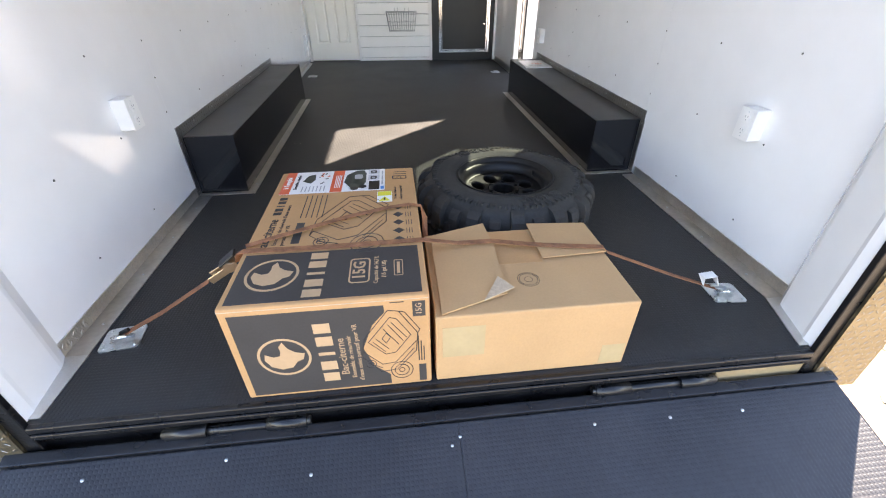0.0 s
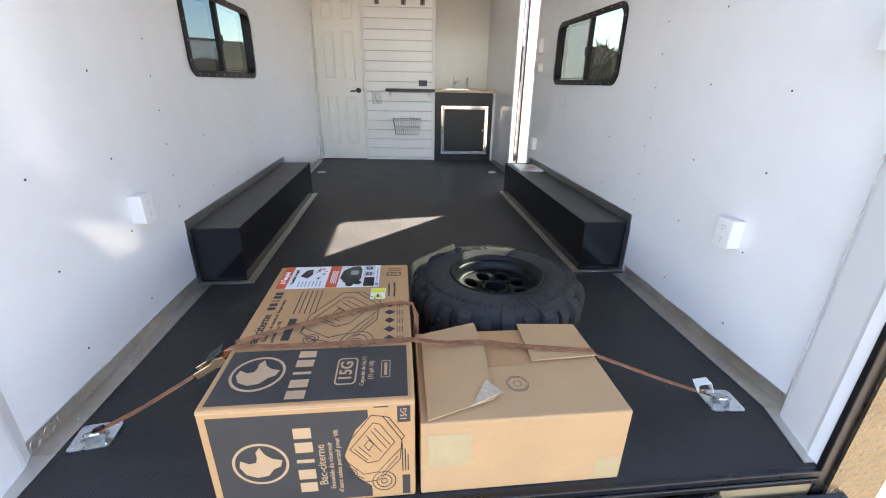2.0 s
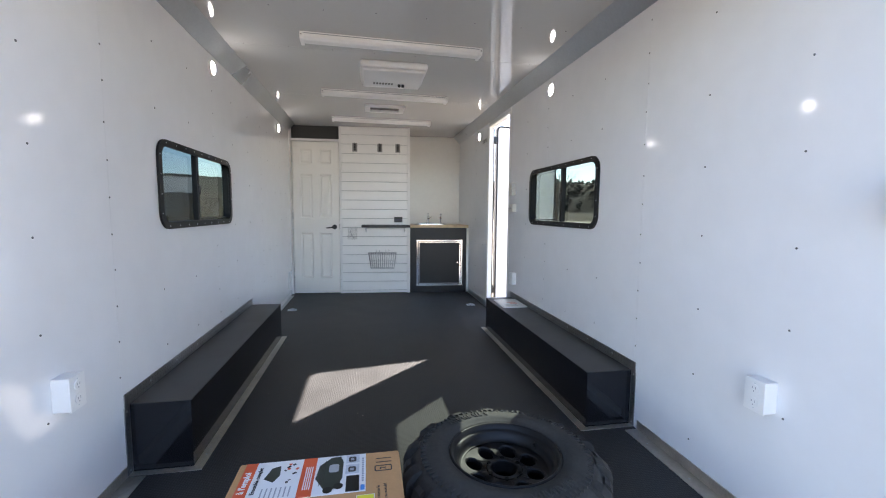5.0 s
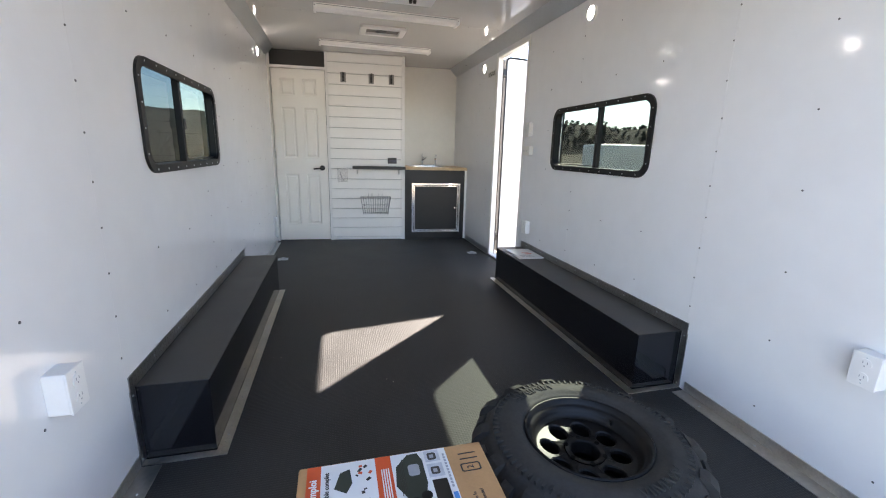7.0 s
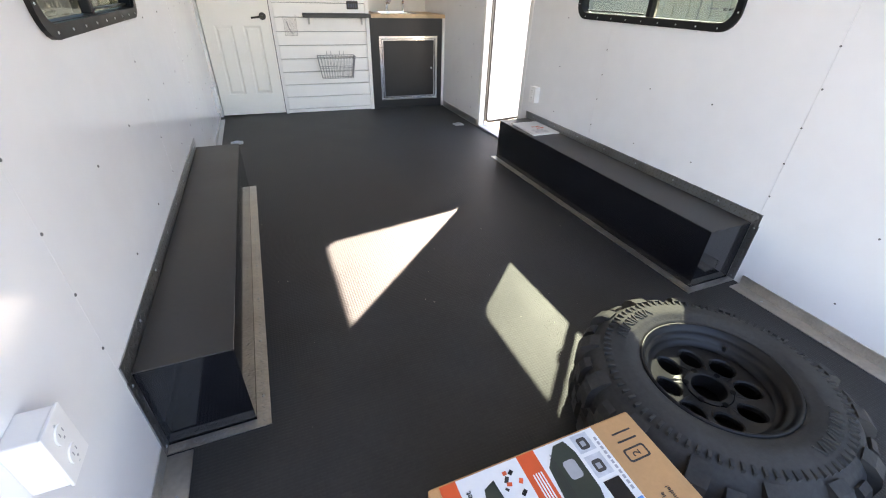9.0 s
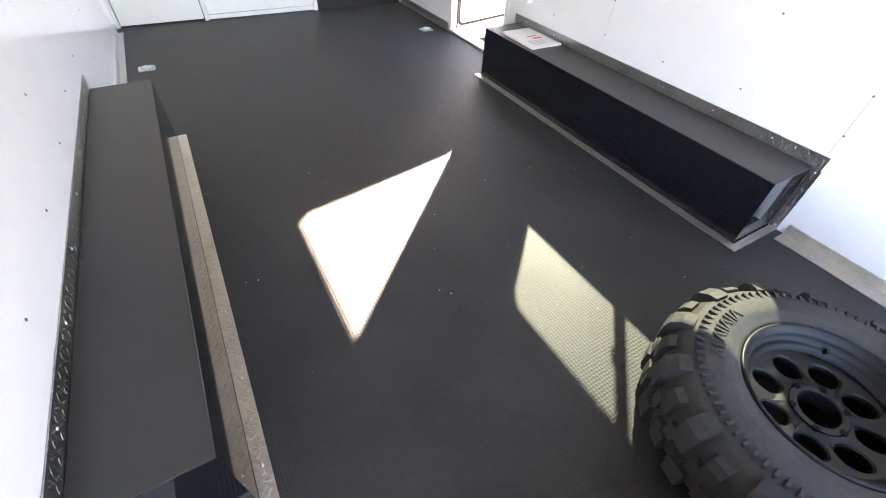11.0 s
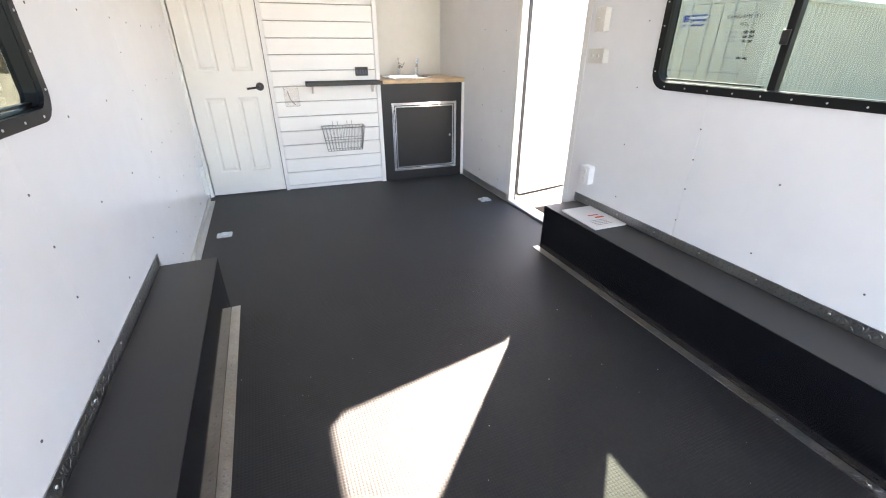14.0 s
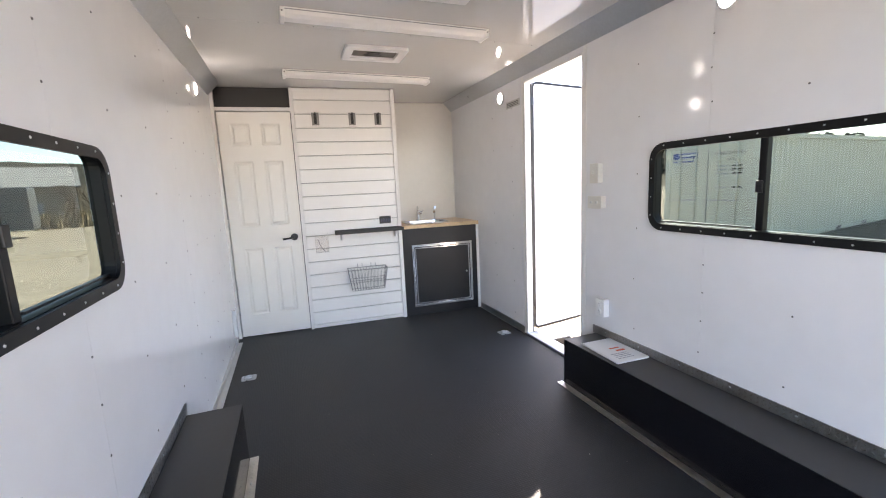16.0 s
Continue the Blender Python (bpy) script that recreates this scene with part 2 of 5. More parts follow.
def lathe(bm, profile, seg=48, closed=False):
    """Turns (radius, z) pairs about the z axis."""
    rings = [[bm.verts.new((r * math.cos(2 * math.pi * i / seg), r * math.sin(2 * math.pi * i / seg), z)) for i in range(seg)] for r, z in profile]
    pairs = list(zip(rings, rings[1:] + ([rings[0]] if closed else [])))
    if not closed:
        pairs = pairs[: len(rings) - 1]
    for a, b in pairs:
        for i in range(seg):
            j = (i + 1) % seg
            f = bm.faces.new((a[i], a[j], b[j], b[i]))
            f.smooth = True
    return bm


def prism(bm, poly, z0, z1):
    lo = [bm.verts.new((x, y, z0)) for x, y in poly]
    hi = [bm.verts.new((x, y, z1)) for x, y in poly]
    n = len(poly)
    bm.faces.new(list(reversed(lo)))
    bm.faces.new(hi)
    for i in range(n):
        j = (i + 1) % n
        bm.faces.new((lo[i], lo[j], hi[j], hi[i]))
    return bm


def rounded(x0, x1, y0, y1, r, seg=6):
    pts = []
    for cx, cy, a0 in ((x1 - r, y1 - r, 0), (x0 + r, y1 - r, 90), (x0 + r, y0 + r, 180), (x1 - r, y0 + r, 270)):
        for i in range(seg + 1):
            a = radians(a0 + 90 * i / seg)
            pts.append((cx + r * math.cos(a), cy + r * math.sin(a)))
    return pts


def ring_frame(bm, outer, inner, z0, z1):
    """A frame between two loops of equal length, from z0 to z1."""
    n = len(outer)
    vs = [[bm.verts.new((x, y, z)) for x, y in loop] for loop, z in ((outer, z0), (outer, z1), (inner, z1), (inner, z0))]
    for k in range(4):
        a, b = vs[k], vs[(k + 1) % 4]
        for i in range(n):
            j = (i + 1) % n
            bm.faces.new((a[i], a[j], b[j], b[i]))
    return bm


def mesh_of(name, bm, material):
    bmesh.ops.recalc_face_normals(bm, faces=bm.faces)
    me = bpy.data.meshes.new(name)
    bm.to_mesh(me)
    bm.free()
    me.materials.append(material)
    return me


def part(name, bm, material, parent, label="", m=None):
    ob = new(name, mesh_of(name, bm, material))
    ob.parent = parent
    if m is not None:
        ob.matrix_basis = m
    return tagged(ob, label)


def thing(name, label, category, m=None, group="", kind=""):
    ob = new(name)
    ob.empty_display_size = 0.1
    if m is not None:
        ob.matrix_basis = m
    return tagged(ob, label, category, group, kind)


def solid(name, bm, material, label, category="", kind="", m=None, group=""):
    ob = new(name, mesh_of(name, bm, material))
    if m is not None:
        ob.matrix_basis = m
    return tagged(ob, label, category, group, kind)


def shared(name, me, parent, m):
    ob = new(name, me)
    ob.parent = parent
    ob.matrix_basis = m
    return ob


def B(*a, **k):
    return box(bmesh.new(), *a, **k)


def lozenges(parent, origin, along, across, normal, length, width, material, step=0.026):
    """Raised slanted bars of a tread plate on a strip, as one joined mesh."""
    o, a, c, n = Vector(origin), Vector(along), Vector(across), Vector(normal)
    bm = bmesh.new()
    rows = max(1, int(width / 0.02))
    for i in range(int(length / step)):
        for j in range(rows):
            p = o + a * (step * (i + 0.5)) + c * (width * (j + 0.5) / rows)
            s = 1 if (i + j) % 2 else -1
            d, e = (a + c * s).normalized() * 0.0095, (a - c * s).normalized() * 0.0026
            vs = [bm.verts.new(p + q + n * 0.0003) for q in (d, e, -d, -e)]
            t = [bm.verts.new(p + q * 0.55 + n * 0.0013) for q in (d, e, -d, -e)]
            bm.faces.new(t)
            for k in range(4):
                bm.faces.new((vs[k], vs[(k + 1) % 4], t[(k + 1) % 4], t[k]))
    ob = part("tread_pattern", bm, material, parent)
    ob["kind"] = "stuff"
    return ob


def writing(name, text, size, material, parent, m, bold=0.0):
    """Lettering as a thin mesh in its own xy plane, centred."""
    cu = bpy.data.curves.new(name, "FONT")
    cu.body = text
    cu.size = size
    cu.align_x = "CENTER"
    cu.align_y = "CENTER"
    cu.offset = bold
    cu.extrude = 0.0004
    cu.resolution_u = 2
    tmp = bpy.data.objects.new("tmp", cu)
    me = bpy.data.meshes.new_from_object(tmp)
    bpy.data.objects.remove(tmp)
    bpy.data.curves.remove(cu)
    me.materials.append(material)
    ob = new(name, me)
    ob.parent = parent
    ob.matrix_basis = m
    return ob


# ---- plan ----
XL, XR = -1.143, 1.257          # inner faces of the side walls
Y0, Y1 = 0.845, 6.75            # rear edge of the floor, front wall
ZC = 2.25                       # ceiling
GROUND = -0.62
WIN_L = (2.60, 3.63, 1.064, 1.456)
WIN_R = (2.66, 3.69, 1.06, 1.454)
DOOR_R = (4.27, 5.00, 0.02, 2.12)


def slab(bm, x0, x1, y0, y1, z0, z1, holes):
    """A wall slab with openings (y0, y1, z0, z1) cut through."""
    ys = sorted({y0, y1, *[v for h in holes for v in h[:2] if y0 < v < y1]})
    zs = sorted({z0, z1, *[v for h in holes for v in h[2:] if z0 < v < z1]})
    for a, b in zip(ys, ys[1:]):
        run = None
        for c, d in zip(zs, zs[1:]):
            inside = any(h[0] <= (a + b) / 2 <= h[1] and h[2] <= (c + d) / 2 <= h[3] for h in holes)
            if inside:
                if run:
                    box(bm, x0, x1, a, b, *run)
                run = None
            else:
                run = (run[0], d) if run else (c, d)
        if run:
            box(bm, x0, x1, a, b, *run)
    return bm


screw_bm = bmesh.new()
lathe(screw_bm, [(0.0041, 0.0), (0.0037, 0.0016), (0.002, 0.0026), (0.0003, 0.0027)], 8)
SCREW = mesh_of("screw", screw_bm, mat("dark_screw", (0.16, 0.16, 0.16), 0.4, 0.8))
bright_bm = bmesh.new()
lathe(bright_bm, [(0.005, 0.0), (0.0045, 0.002), (0.002, 0.0032), (0.0003, 0.0033)], 8)
RIVET = mesh_of("rivet", bright_bm, ZINC)


def side_wall(name, x_in, side, holes, seams, screw_cols):
    holes = [(a, b, c, d + 0.016) if c > 0.5 else (a, b, c, d) for a, b, c, d in holes]
    core = bmesh.new()
    a, b = sorted((x_in + side * 0.006, x_in + side * 0.045))
    slab(core, a, b, Y0 + 0.02, Y1, -0.12, ZC + 0.05, holes)
    wall = solid(name, core, SHELL, "white glossy aluminium-lined side wall of a cargo trailer", "wall", "structure")
    edges = [Y0 + 0.02, *seams, Y1]
    for p, q in zip(edges, edges[1:]):
        bm = bmesh.new()
        c, d = sorted((x_in, x_in + side * 0.005))
        gap = 0.0008 if side > 0 else 0.0004
        slab(bm, c, d, p + gap, q - gap, 0.0, ZC, holes)
        part("panel", bm, WALL, wall)
    for y in screw_cols:
        at_seam = any(abs(y - q) < 0.03 for q in seams)
        for z in [0.14 + 0.149 * k for k in range(14)] if at_seam else [0.14 + 0.298 * k for k in range(7)]:
            if z < 0.40 and 2.15 < y < 4.2:
                continue
            if any(h[0] - 0.06 < y < h[1] + 0.06 and h[2] - 0.06 < z < h[3] + 0.06 for h in holes):
                continue
            yy = y + random.uniform(-0.008, 0.008)
            shared("screw", SCREW, wall, pose(x_in, yy, z + random.uniform(-0.012, 0.012), 0, -90 * side, 0))
    return wall


side_wall("wall_left", XL, -1, [WIN_L], (1.06, 2.177, 3.36, 4.60), (1.04, 1.39, 1.782, 2.177, 2.58, 2.97, 3.36, 3.76, 4.18, 4.60, 4.88, 5.20, 5.50, 5.8))
side_wall("wall_right", XR, 1, [WIN_R, DOOR_R], (1.058, 2.222, 3.395, 5.06), (1.055, 1.424, 1.828, 2.222, 2.62, 3.01, 3.395, 3.815, 5.2, 5.55))

floor = solid("floor", B(XL - 0.02, XR + 0.02, Y0, Y1, -0.05, 0.0), RUBBER, "black coin-textured rubber trailer floor, slightly dusty", "floor", "structure")
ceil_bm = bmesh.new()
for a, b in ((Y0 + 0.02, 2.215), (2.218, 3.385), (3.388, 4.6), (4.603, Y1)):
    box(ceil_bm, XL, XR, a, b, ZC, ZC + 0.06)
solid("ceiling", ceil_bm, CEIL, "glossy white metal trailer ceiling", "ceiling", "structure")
solid("roof", B(XL - 0.09, XR + 0.09, Y0, Y1 + 0.08, ZC + 0.062, ZC + 0.12), SHELL, "outer trailer roof", "roof", "structure")
solid("wall_front", B(XL - 0.075, XR + 0.075, Y1, Y1 + 0.08, -0.12, ZC + 0.06), WALL, "white front wall of the trailer", "wall", "structure")

# ceiling screws in rows across
crow = thing("ceiling_screws", "rows of small screws in the white ceiling", "screws", kind="structure")
for y in (1.6, 2.21, 2.8, 3.39, 4.6):
    for k in range(8):
        shared("screw", SCREW, crow, pose(XL + 0.2 + k * 0.29, y + random.uniform(-0.01, 0.01), ZC, 180, 0, 0))

# cove trim between walls and ceiling
for x, s in ((XL, 1), (XR, -1)):
    bm = bmesh.new()
    prof = [(x, 2.16), (x + s * 0.085, ZC), (x + s * 0.092, ZC), (x + s * 0.092, ZC - 0.004), (x + s * 0.006, 2.155), (x, 2.155)]
    ends = [[bm.verts.new((px, yy, pz)) for px, pz in prof] for yy in (1.05, 6.02 if s > 0 else Y1)]
    bm.faces.new(ends[0]), bm.faces.new(list(reversed(ends[1])))
    for i in range(6):
        j = (i + 1) % 6
        bm.faces.new((ends[0][i], ends[1][i], ends[1][j], ends[0][j]))
    solid("trim", bm, GREY_TRIM, "grey metal cove trim along the ceiling edge", "trim", "structure")

# tread-plate angle along the foot of the walls
for x, s in ((XL, 1), (XR, -1)):
    for a, b, w, h, material in ((1.08, 2.17, 0.072, 0.05, PLATE), (4.16, 5.98 if s > 0 else 4.24, 0.04, 0.045, ALU)) + (() if s > 0 else ((5.03, 5.92, 0.012, 0.06, ALU),)):
        base = thing("baseboard", "aluminium tread-plate angle along the wall foot", "baseboard", kind="structure")
        xa, xb = sorted((x + s * 0.001, x + s * w))
        part("foot_strip", B(xa, xb, a, b, 0.0, 0.004), ALU if material is ALU else mat("worn_aluminium", (0.55, 0.53, 0.49), 0.4, 1.0, var=0.2, scale=7, fine=60), base)
        xa, xb = sorted((x + s * 0.001, x + s * 0.005))
        part("upstand", B(xa, xb, a, b, 0.004, h), material, base)
        if material is PLATE and s > 0:
            lozenges(base, (x + s * 0.0055, a, 0.006), (0, 1, 0), (0, 0, 1), (s, 0, 0), b - a, 0.04, ALU)
        for k in range(4):
            shared("rivet", RIVET, base, pose(x + s * w * 0.6, a + (b - a) * (k + 0.5) / 4, 0.004))

for poly in ([(XL + 0.001, 0.86), (XL + 0.075, 0.86), (XL + 0.073, 1.079), (XL + 0.001, 1.079)], [(XR - 0.14, 0.86), (XR - 0.001, 0.86), (XR - 0.001, 1.079), (XR - 0.073, 1.079)]):
    solid("trim", prism(bmesh.new(), poly, 0.0, 0.0035), ALU, "worn aluminium floor strip at the foot of the rear jamb", "trim", "structure")

# ---- rear door frame, sill and ramp ----
for x, s, label in ((XL, -1, "left"), (XR, 1, "right")):
    jamb = thing("door_frame", "white rear door jamb with black edge and tread-plate corner", "door frame", kind="structure")
    p = 0.105 if s > 0 else 0.045
    poly = [(x - s * 0.002, 1.085), (x - s * p * 0.45, 1.045), (x - s * (p * 0.5 + 0.002), 1.03), (x - s * p * 0.92, 0.90), (x - s * p, 0.885), (x - s * p, 0.852), (x + s * 0.07, 0.852), (x + s * 0.07, 1.085)]
    part("jamb", prism(bmesh.new(), poly, 0.0, ZC), WALL, jamb)
    xa, xb = sorted((x - s * (p + 0.008), x + s * 0.10))
    part("black_edge", B(xa, xb, 0.832, 0.85, -0.17, ZC + 0.1, bevel=0.003), BLACK_STEEL, jamb)
    xa, xb = sorted((x - s * (p - 0.03), x + s * 0.11))
    part("corner_plate", B(xa, xb, 0.822, 0.831, -0.17, ZC + 0.12), TAN_PLATE, jamb)
    lozenges(jamb, (xa + 0.005, 0.8219, -0.16), (0, 0, 1), (1, 0, 0), (0, -1, 0), 1.2, xb - xa - 0.01, DIM_PLATE)
header = thing("door_header", "white header over the rear opening", "door frame", kind="structure")
part("header_panel", B(XL + 0.047, XR - 0.107, 0.852, 1.03, 2.12, ZC - 0.002), WALL, header)
part("header_edge", B(XL - 0.1, XR + 0.1, 0.832, 0.85, 2.11, ZC + 0.1), BLACK_STEEL, header)

sill = thing("rear_sill", "black steel rear sill with worn edges", "sill", kind="structure")
part("lip", B(XL + 0.055, XR - 0.115, 0.828, 0.846, -0.02, 0.003, bevel=0.004), BLACK_STEEL, sill)
part("step_bar", B(XL + 0.055, XR - 0.115, 0.826, 0.846, -0.044, -0.025, bevel=0.004), BLACK_STEEL, sill)
part("beam", B(XL - 0.05, XR + 0.05, 0.851, 0.92, -0.18, -0.051), BLACK_STEEL, sill)
part("brown_reflector", B(0.85, 1.15, 0.838, 0.8505, -0.115, -0.046), mat("dusty_sill_metal", (0.48, 0.36, 0.21), 0.4, 0.4), sill, "dusty bare metal stretch")
for x in (-0.58, 0.648):
    hinge = thing("ramp_hinge", "black steel spring-assist ramp hinge", "hinge", group="ramp hinges")
    bm = bmesh.new()
    cyl(bm, (x - 0.2, 0.832, -0.080), (x + 0.2, 0.832, -0.080), 0.013, seg=12)
    part("pin", bm, BLACK_STEEL, hinge)
    for dx in (-0.135, 0.135):
        bm = bmesh.new()
        cyl(bm, (x + dx - 0.055, 0.832, -0.080), (x + dx + 0.055, 0.832, -0.080), 0.019, seg=14)
        part("knuckle", bm, BLACK_STEEL, hinge)
    part("leaf", B(x - 0.19, x + 0.19, 0.834, 0.8505, -0.115, -0.085, bevel=0.003), BLACK_STEEL, hinge)

RAMP = pose(0.045, 0.824, -0.097, 14.5, 0, 0)
ramp = thing("ramp_door", "black rubber-covered ramp door lowered to the ground", "ramp", RAMP)
part("ramp_board", B(-1.225, 1.2, -2.05, -0.002, -0.06, -0.004), BLACK_STEEL, ramp)
part("rubber_sheet", B(-1.215, -0.011, -2.04, -0.035, -0.004, 0.001), RAMP_RUBBER, ramp)
part("rubber_sheet", B(-0.009, 1.19, -2.04, -0.035, -0.004, 0.001), RAMP_RUBBER, ramp)
part("top_bar", B(-1.225, 1.2, -0.03, 0.004, -0.004, 0.012, bevel=0.004), BLACK_STEEL, ramp)
for x, y in ((-0.644, -0.068), (-0.415, -0.128), (-0.034, -0.094), (-0.009, -0.073), (0.384, -0.079), (0.614, -0.083), (0.842, -0.085), (-1.0, -0.08), (-0.33, -0.52), (0.6, -0.5), (0.02, -0.6), (-0.9, -0.6), (0.95, -0.55)):
    shared("screw", RIVET, ramp, pose(x, y, 0.001))

# ---- windows ----
def window(name, x_in, side, rect, near_tint):
    y0, y1, z0, z1 = rect
    win = thing(name, "black-framed sliding trailer window with rounded corners", "window", Matrix(((0, 0, -side, x_in), (1, 0, 0, 0), (0, 1, 0, 0), (0, 0, 0, 1))), kind="structure")
    o = 0.031
    bm = bmesh.new()
    ring_frame(bm, rounded(y0 - o, y1 + o, z0 - o, z1 + o, 0.085), rounded(y0 + 0.004, y1 - 0.004, z0 + 0.004, z1 - 0.004, 0.055), 0.0005, 0.012)
    part("window_frame", bm, FRAMEP, win)
    bm = bmesh.new()
    ring_frame(bm, rounded(y0 - 0.001, y1 + 0.001, z0 - 0.001, z1 + 0.017, 0.06), rounded(y0 + 0.006, y1 - 0.006, z0 + 0.006, z1 + 0.011, 0.05), -0.041, -0.0005)
    part("reveal", bm, FRAMEP, win)
    ym = (y0 + y1) / 2 - 0.015
    part("mullion", B(ym - 0.015, ym + 0.015, z0 + 0.006, z1 + 0.011, -0.041, -0.010, bevel=0.003), FRAMEP, win)
    part("sash", B(ym + 0.0152, ym + 0.022, z0 + 0.013, z1 - 0.013, -0.04, -0.025), BLACKPL, win)
    part("latch", B(ym - 0.008, ym + 0.02, (z0 + z1) / 2 - 0.03, (z0 + z1) / 2 + 0.02, -0.013, -0.002, bevel=0.003), BLACKPL, win)
    part("track", B(ym + 0.04, y1 - 0.02, z0 + 0.0135, z0 + 0.02, -0.03, -0.015), BLACKPL, win)
    for a, b, z, g in ((y0 + 0.003, ym, -0.036, GLASS_TINT if near_tint else GLASS_CLEAR), (ym, y1 - 0.003, -0.03, GLASS_CLEAR)):
        p = part("pane", B(a, b, z0 + 0.003, z1 + 0.012, z - 0.003, z), g, win)
    n = 9
    for k in range(n):
        u = y0 + (y1 - y0) * (k + 0.5) / n
        for v in (z0 - o * 0.5, z1 + o * 0.5):
            shared("rivet", RIVET, win, pose(u, v, 0.012) @ Matrix.Scale(0.75, 4))
    for k in range(4):
        v = z0 + (z1 - z0) * (k + 0.5) / 4
        for u in (y0 - o * 0.5, y1 + o * 0.5):
            shared("rivet", RIVET, win, pose(u, v, 0.012) @ Matrix.Scale(0.75, 4))


window("window_1", XL, -1, WIN_L, True)
window("window_2", XR, 1, WIN_R, False)

# ---- side entry door ----
dy0, dy1, dz0, dz1 = DOOR_R
ent = thing("door_frame", "bare aluminium frame of the side entry door", "door frame", kind="structure")
for nm, a in (("jamb", (XR - 0.004, XR + 0.05, dy1 - 0.018, dy1 - 0.002, 0.019, dz1 - 0.02)), ("jamb", (XR - 0.004, XR + 0.05, dy0 + 0.002, dy0 + 0.018, 0.019, dz1 - 0.02)),
              ("head", (XR - 0.004, XR + 0.064, dy0 + 0.002, dy1 - 0.002, dz1 - 0.019, dz1 - 0.002)), ("threshold", (XR - 0.01, XR + 0.10, dy0 + 0.001, dy1 - 0.001, -0.01, 0.018))):
    part(nm, B(*a, bevel=0.002), ALU if nm == "threshold" else TRIMP, ent)
for nm, a in (("flange", (XR - 0.004, XR - 0.0008, dy1 + 0.001, dy1 + 0.03, 0.0, dz1 + 0.03)), ("flange", (XR - 0.004, XR - 0.0008, dy0 - 0.03, dy0 - 0.001, 0.306, dz1 + 0.03))):
    part(nm, B(*a), TRIMP, ent)
leaf = thing("entry_door", "white side entry door with black edge trim, standing open", "door", pose(XR + 0.107, 5.079, 0.0, 0, 0, 9.4))
UPRIGHT = Matrix(((1, 0, 0, 0), (0, 0, 1, 0), (0, 1, 0, 0), (0, 0, 0, 1)))
LW = 0.829
part("leaf_panel", prism(bmesh.new(), rounded(0.018, LW - 0.018, 0.028, 2.117, 0.04), -0.02, 0.02), WALL, leaf, m=UPRIGHT)
bm = bmesh.new()
ring_frame(bm, rounded(0.0, LW, 0.01, 2.135, 0.055), rounded(0.02, LW - 0.02, 0.03, 2.115, 0.038), -0.024, 0.024)
part("edge_trim", bm, FRAMEP, leaf, m=UPRIGHT)
for z in (0.2, 1.97):
    bm = bmesh.new()
    cyl(bm, (-0.014, -0.01, z - 0.045), (-0.014, -0.01, z + 0.045), 0.012, seg=10)
    box(bm, -0.062, -0.012, -0.062, -0.056, z - 0.03, z + 0.03)
    box(bm, -0.018, -0.012, -0.062, -0.01, z - 0.03, z + 0.03)
    part("hinge", bm, BLACK_STEEL, leaf)
part("seal", B(XR + 0.0505, XR + 0.058, dy1 - 0.022, dy1 - 0.004, 0.02, dz1 - 0.03), FRAMEP, ent, "black rubber door seal")
sign = thing("wall_sign", "small grey printed notice on the wall", "sign")
part("plate", B(XR - 0.003, XR - 0.0005, 5.06, 5.28, 1.945, 2.0), mat("grey_sign", (0.5, 0.5, 0.48), 0.5), sign)
for z in (1.96, 1.972, 1.985):
    part("text_bar", B(XR - 0.004, XR - 0.003, 5.08, 5.26, z - 0.003, z + 0.002), SLOT, sign)
step = solid("entry_step", B(1.36, 1.66, 4.35, 4.92, -0.30, -0.26, bevel=0.005), DARK_PLATE, "folding metal entry step below the side door", "step")
for y in (4.37, 4.90):
    part("bracket", B(1.345, 1.63, y - 0.012, y + 0.012, -0.27, -0.05), BLACK_STEEL, step)


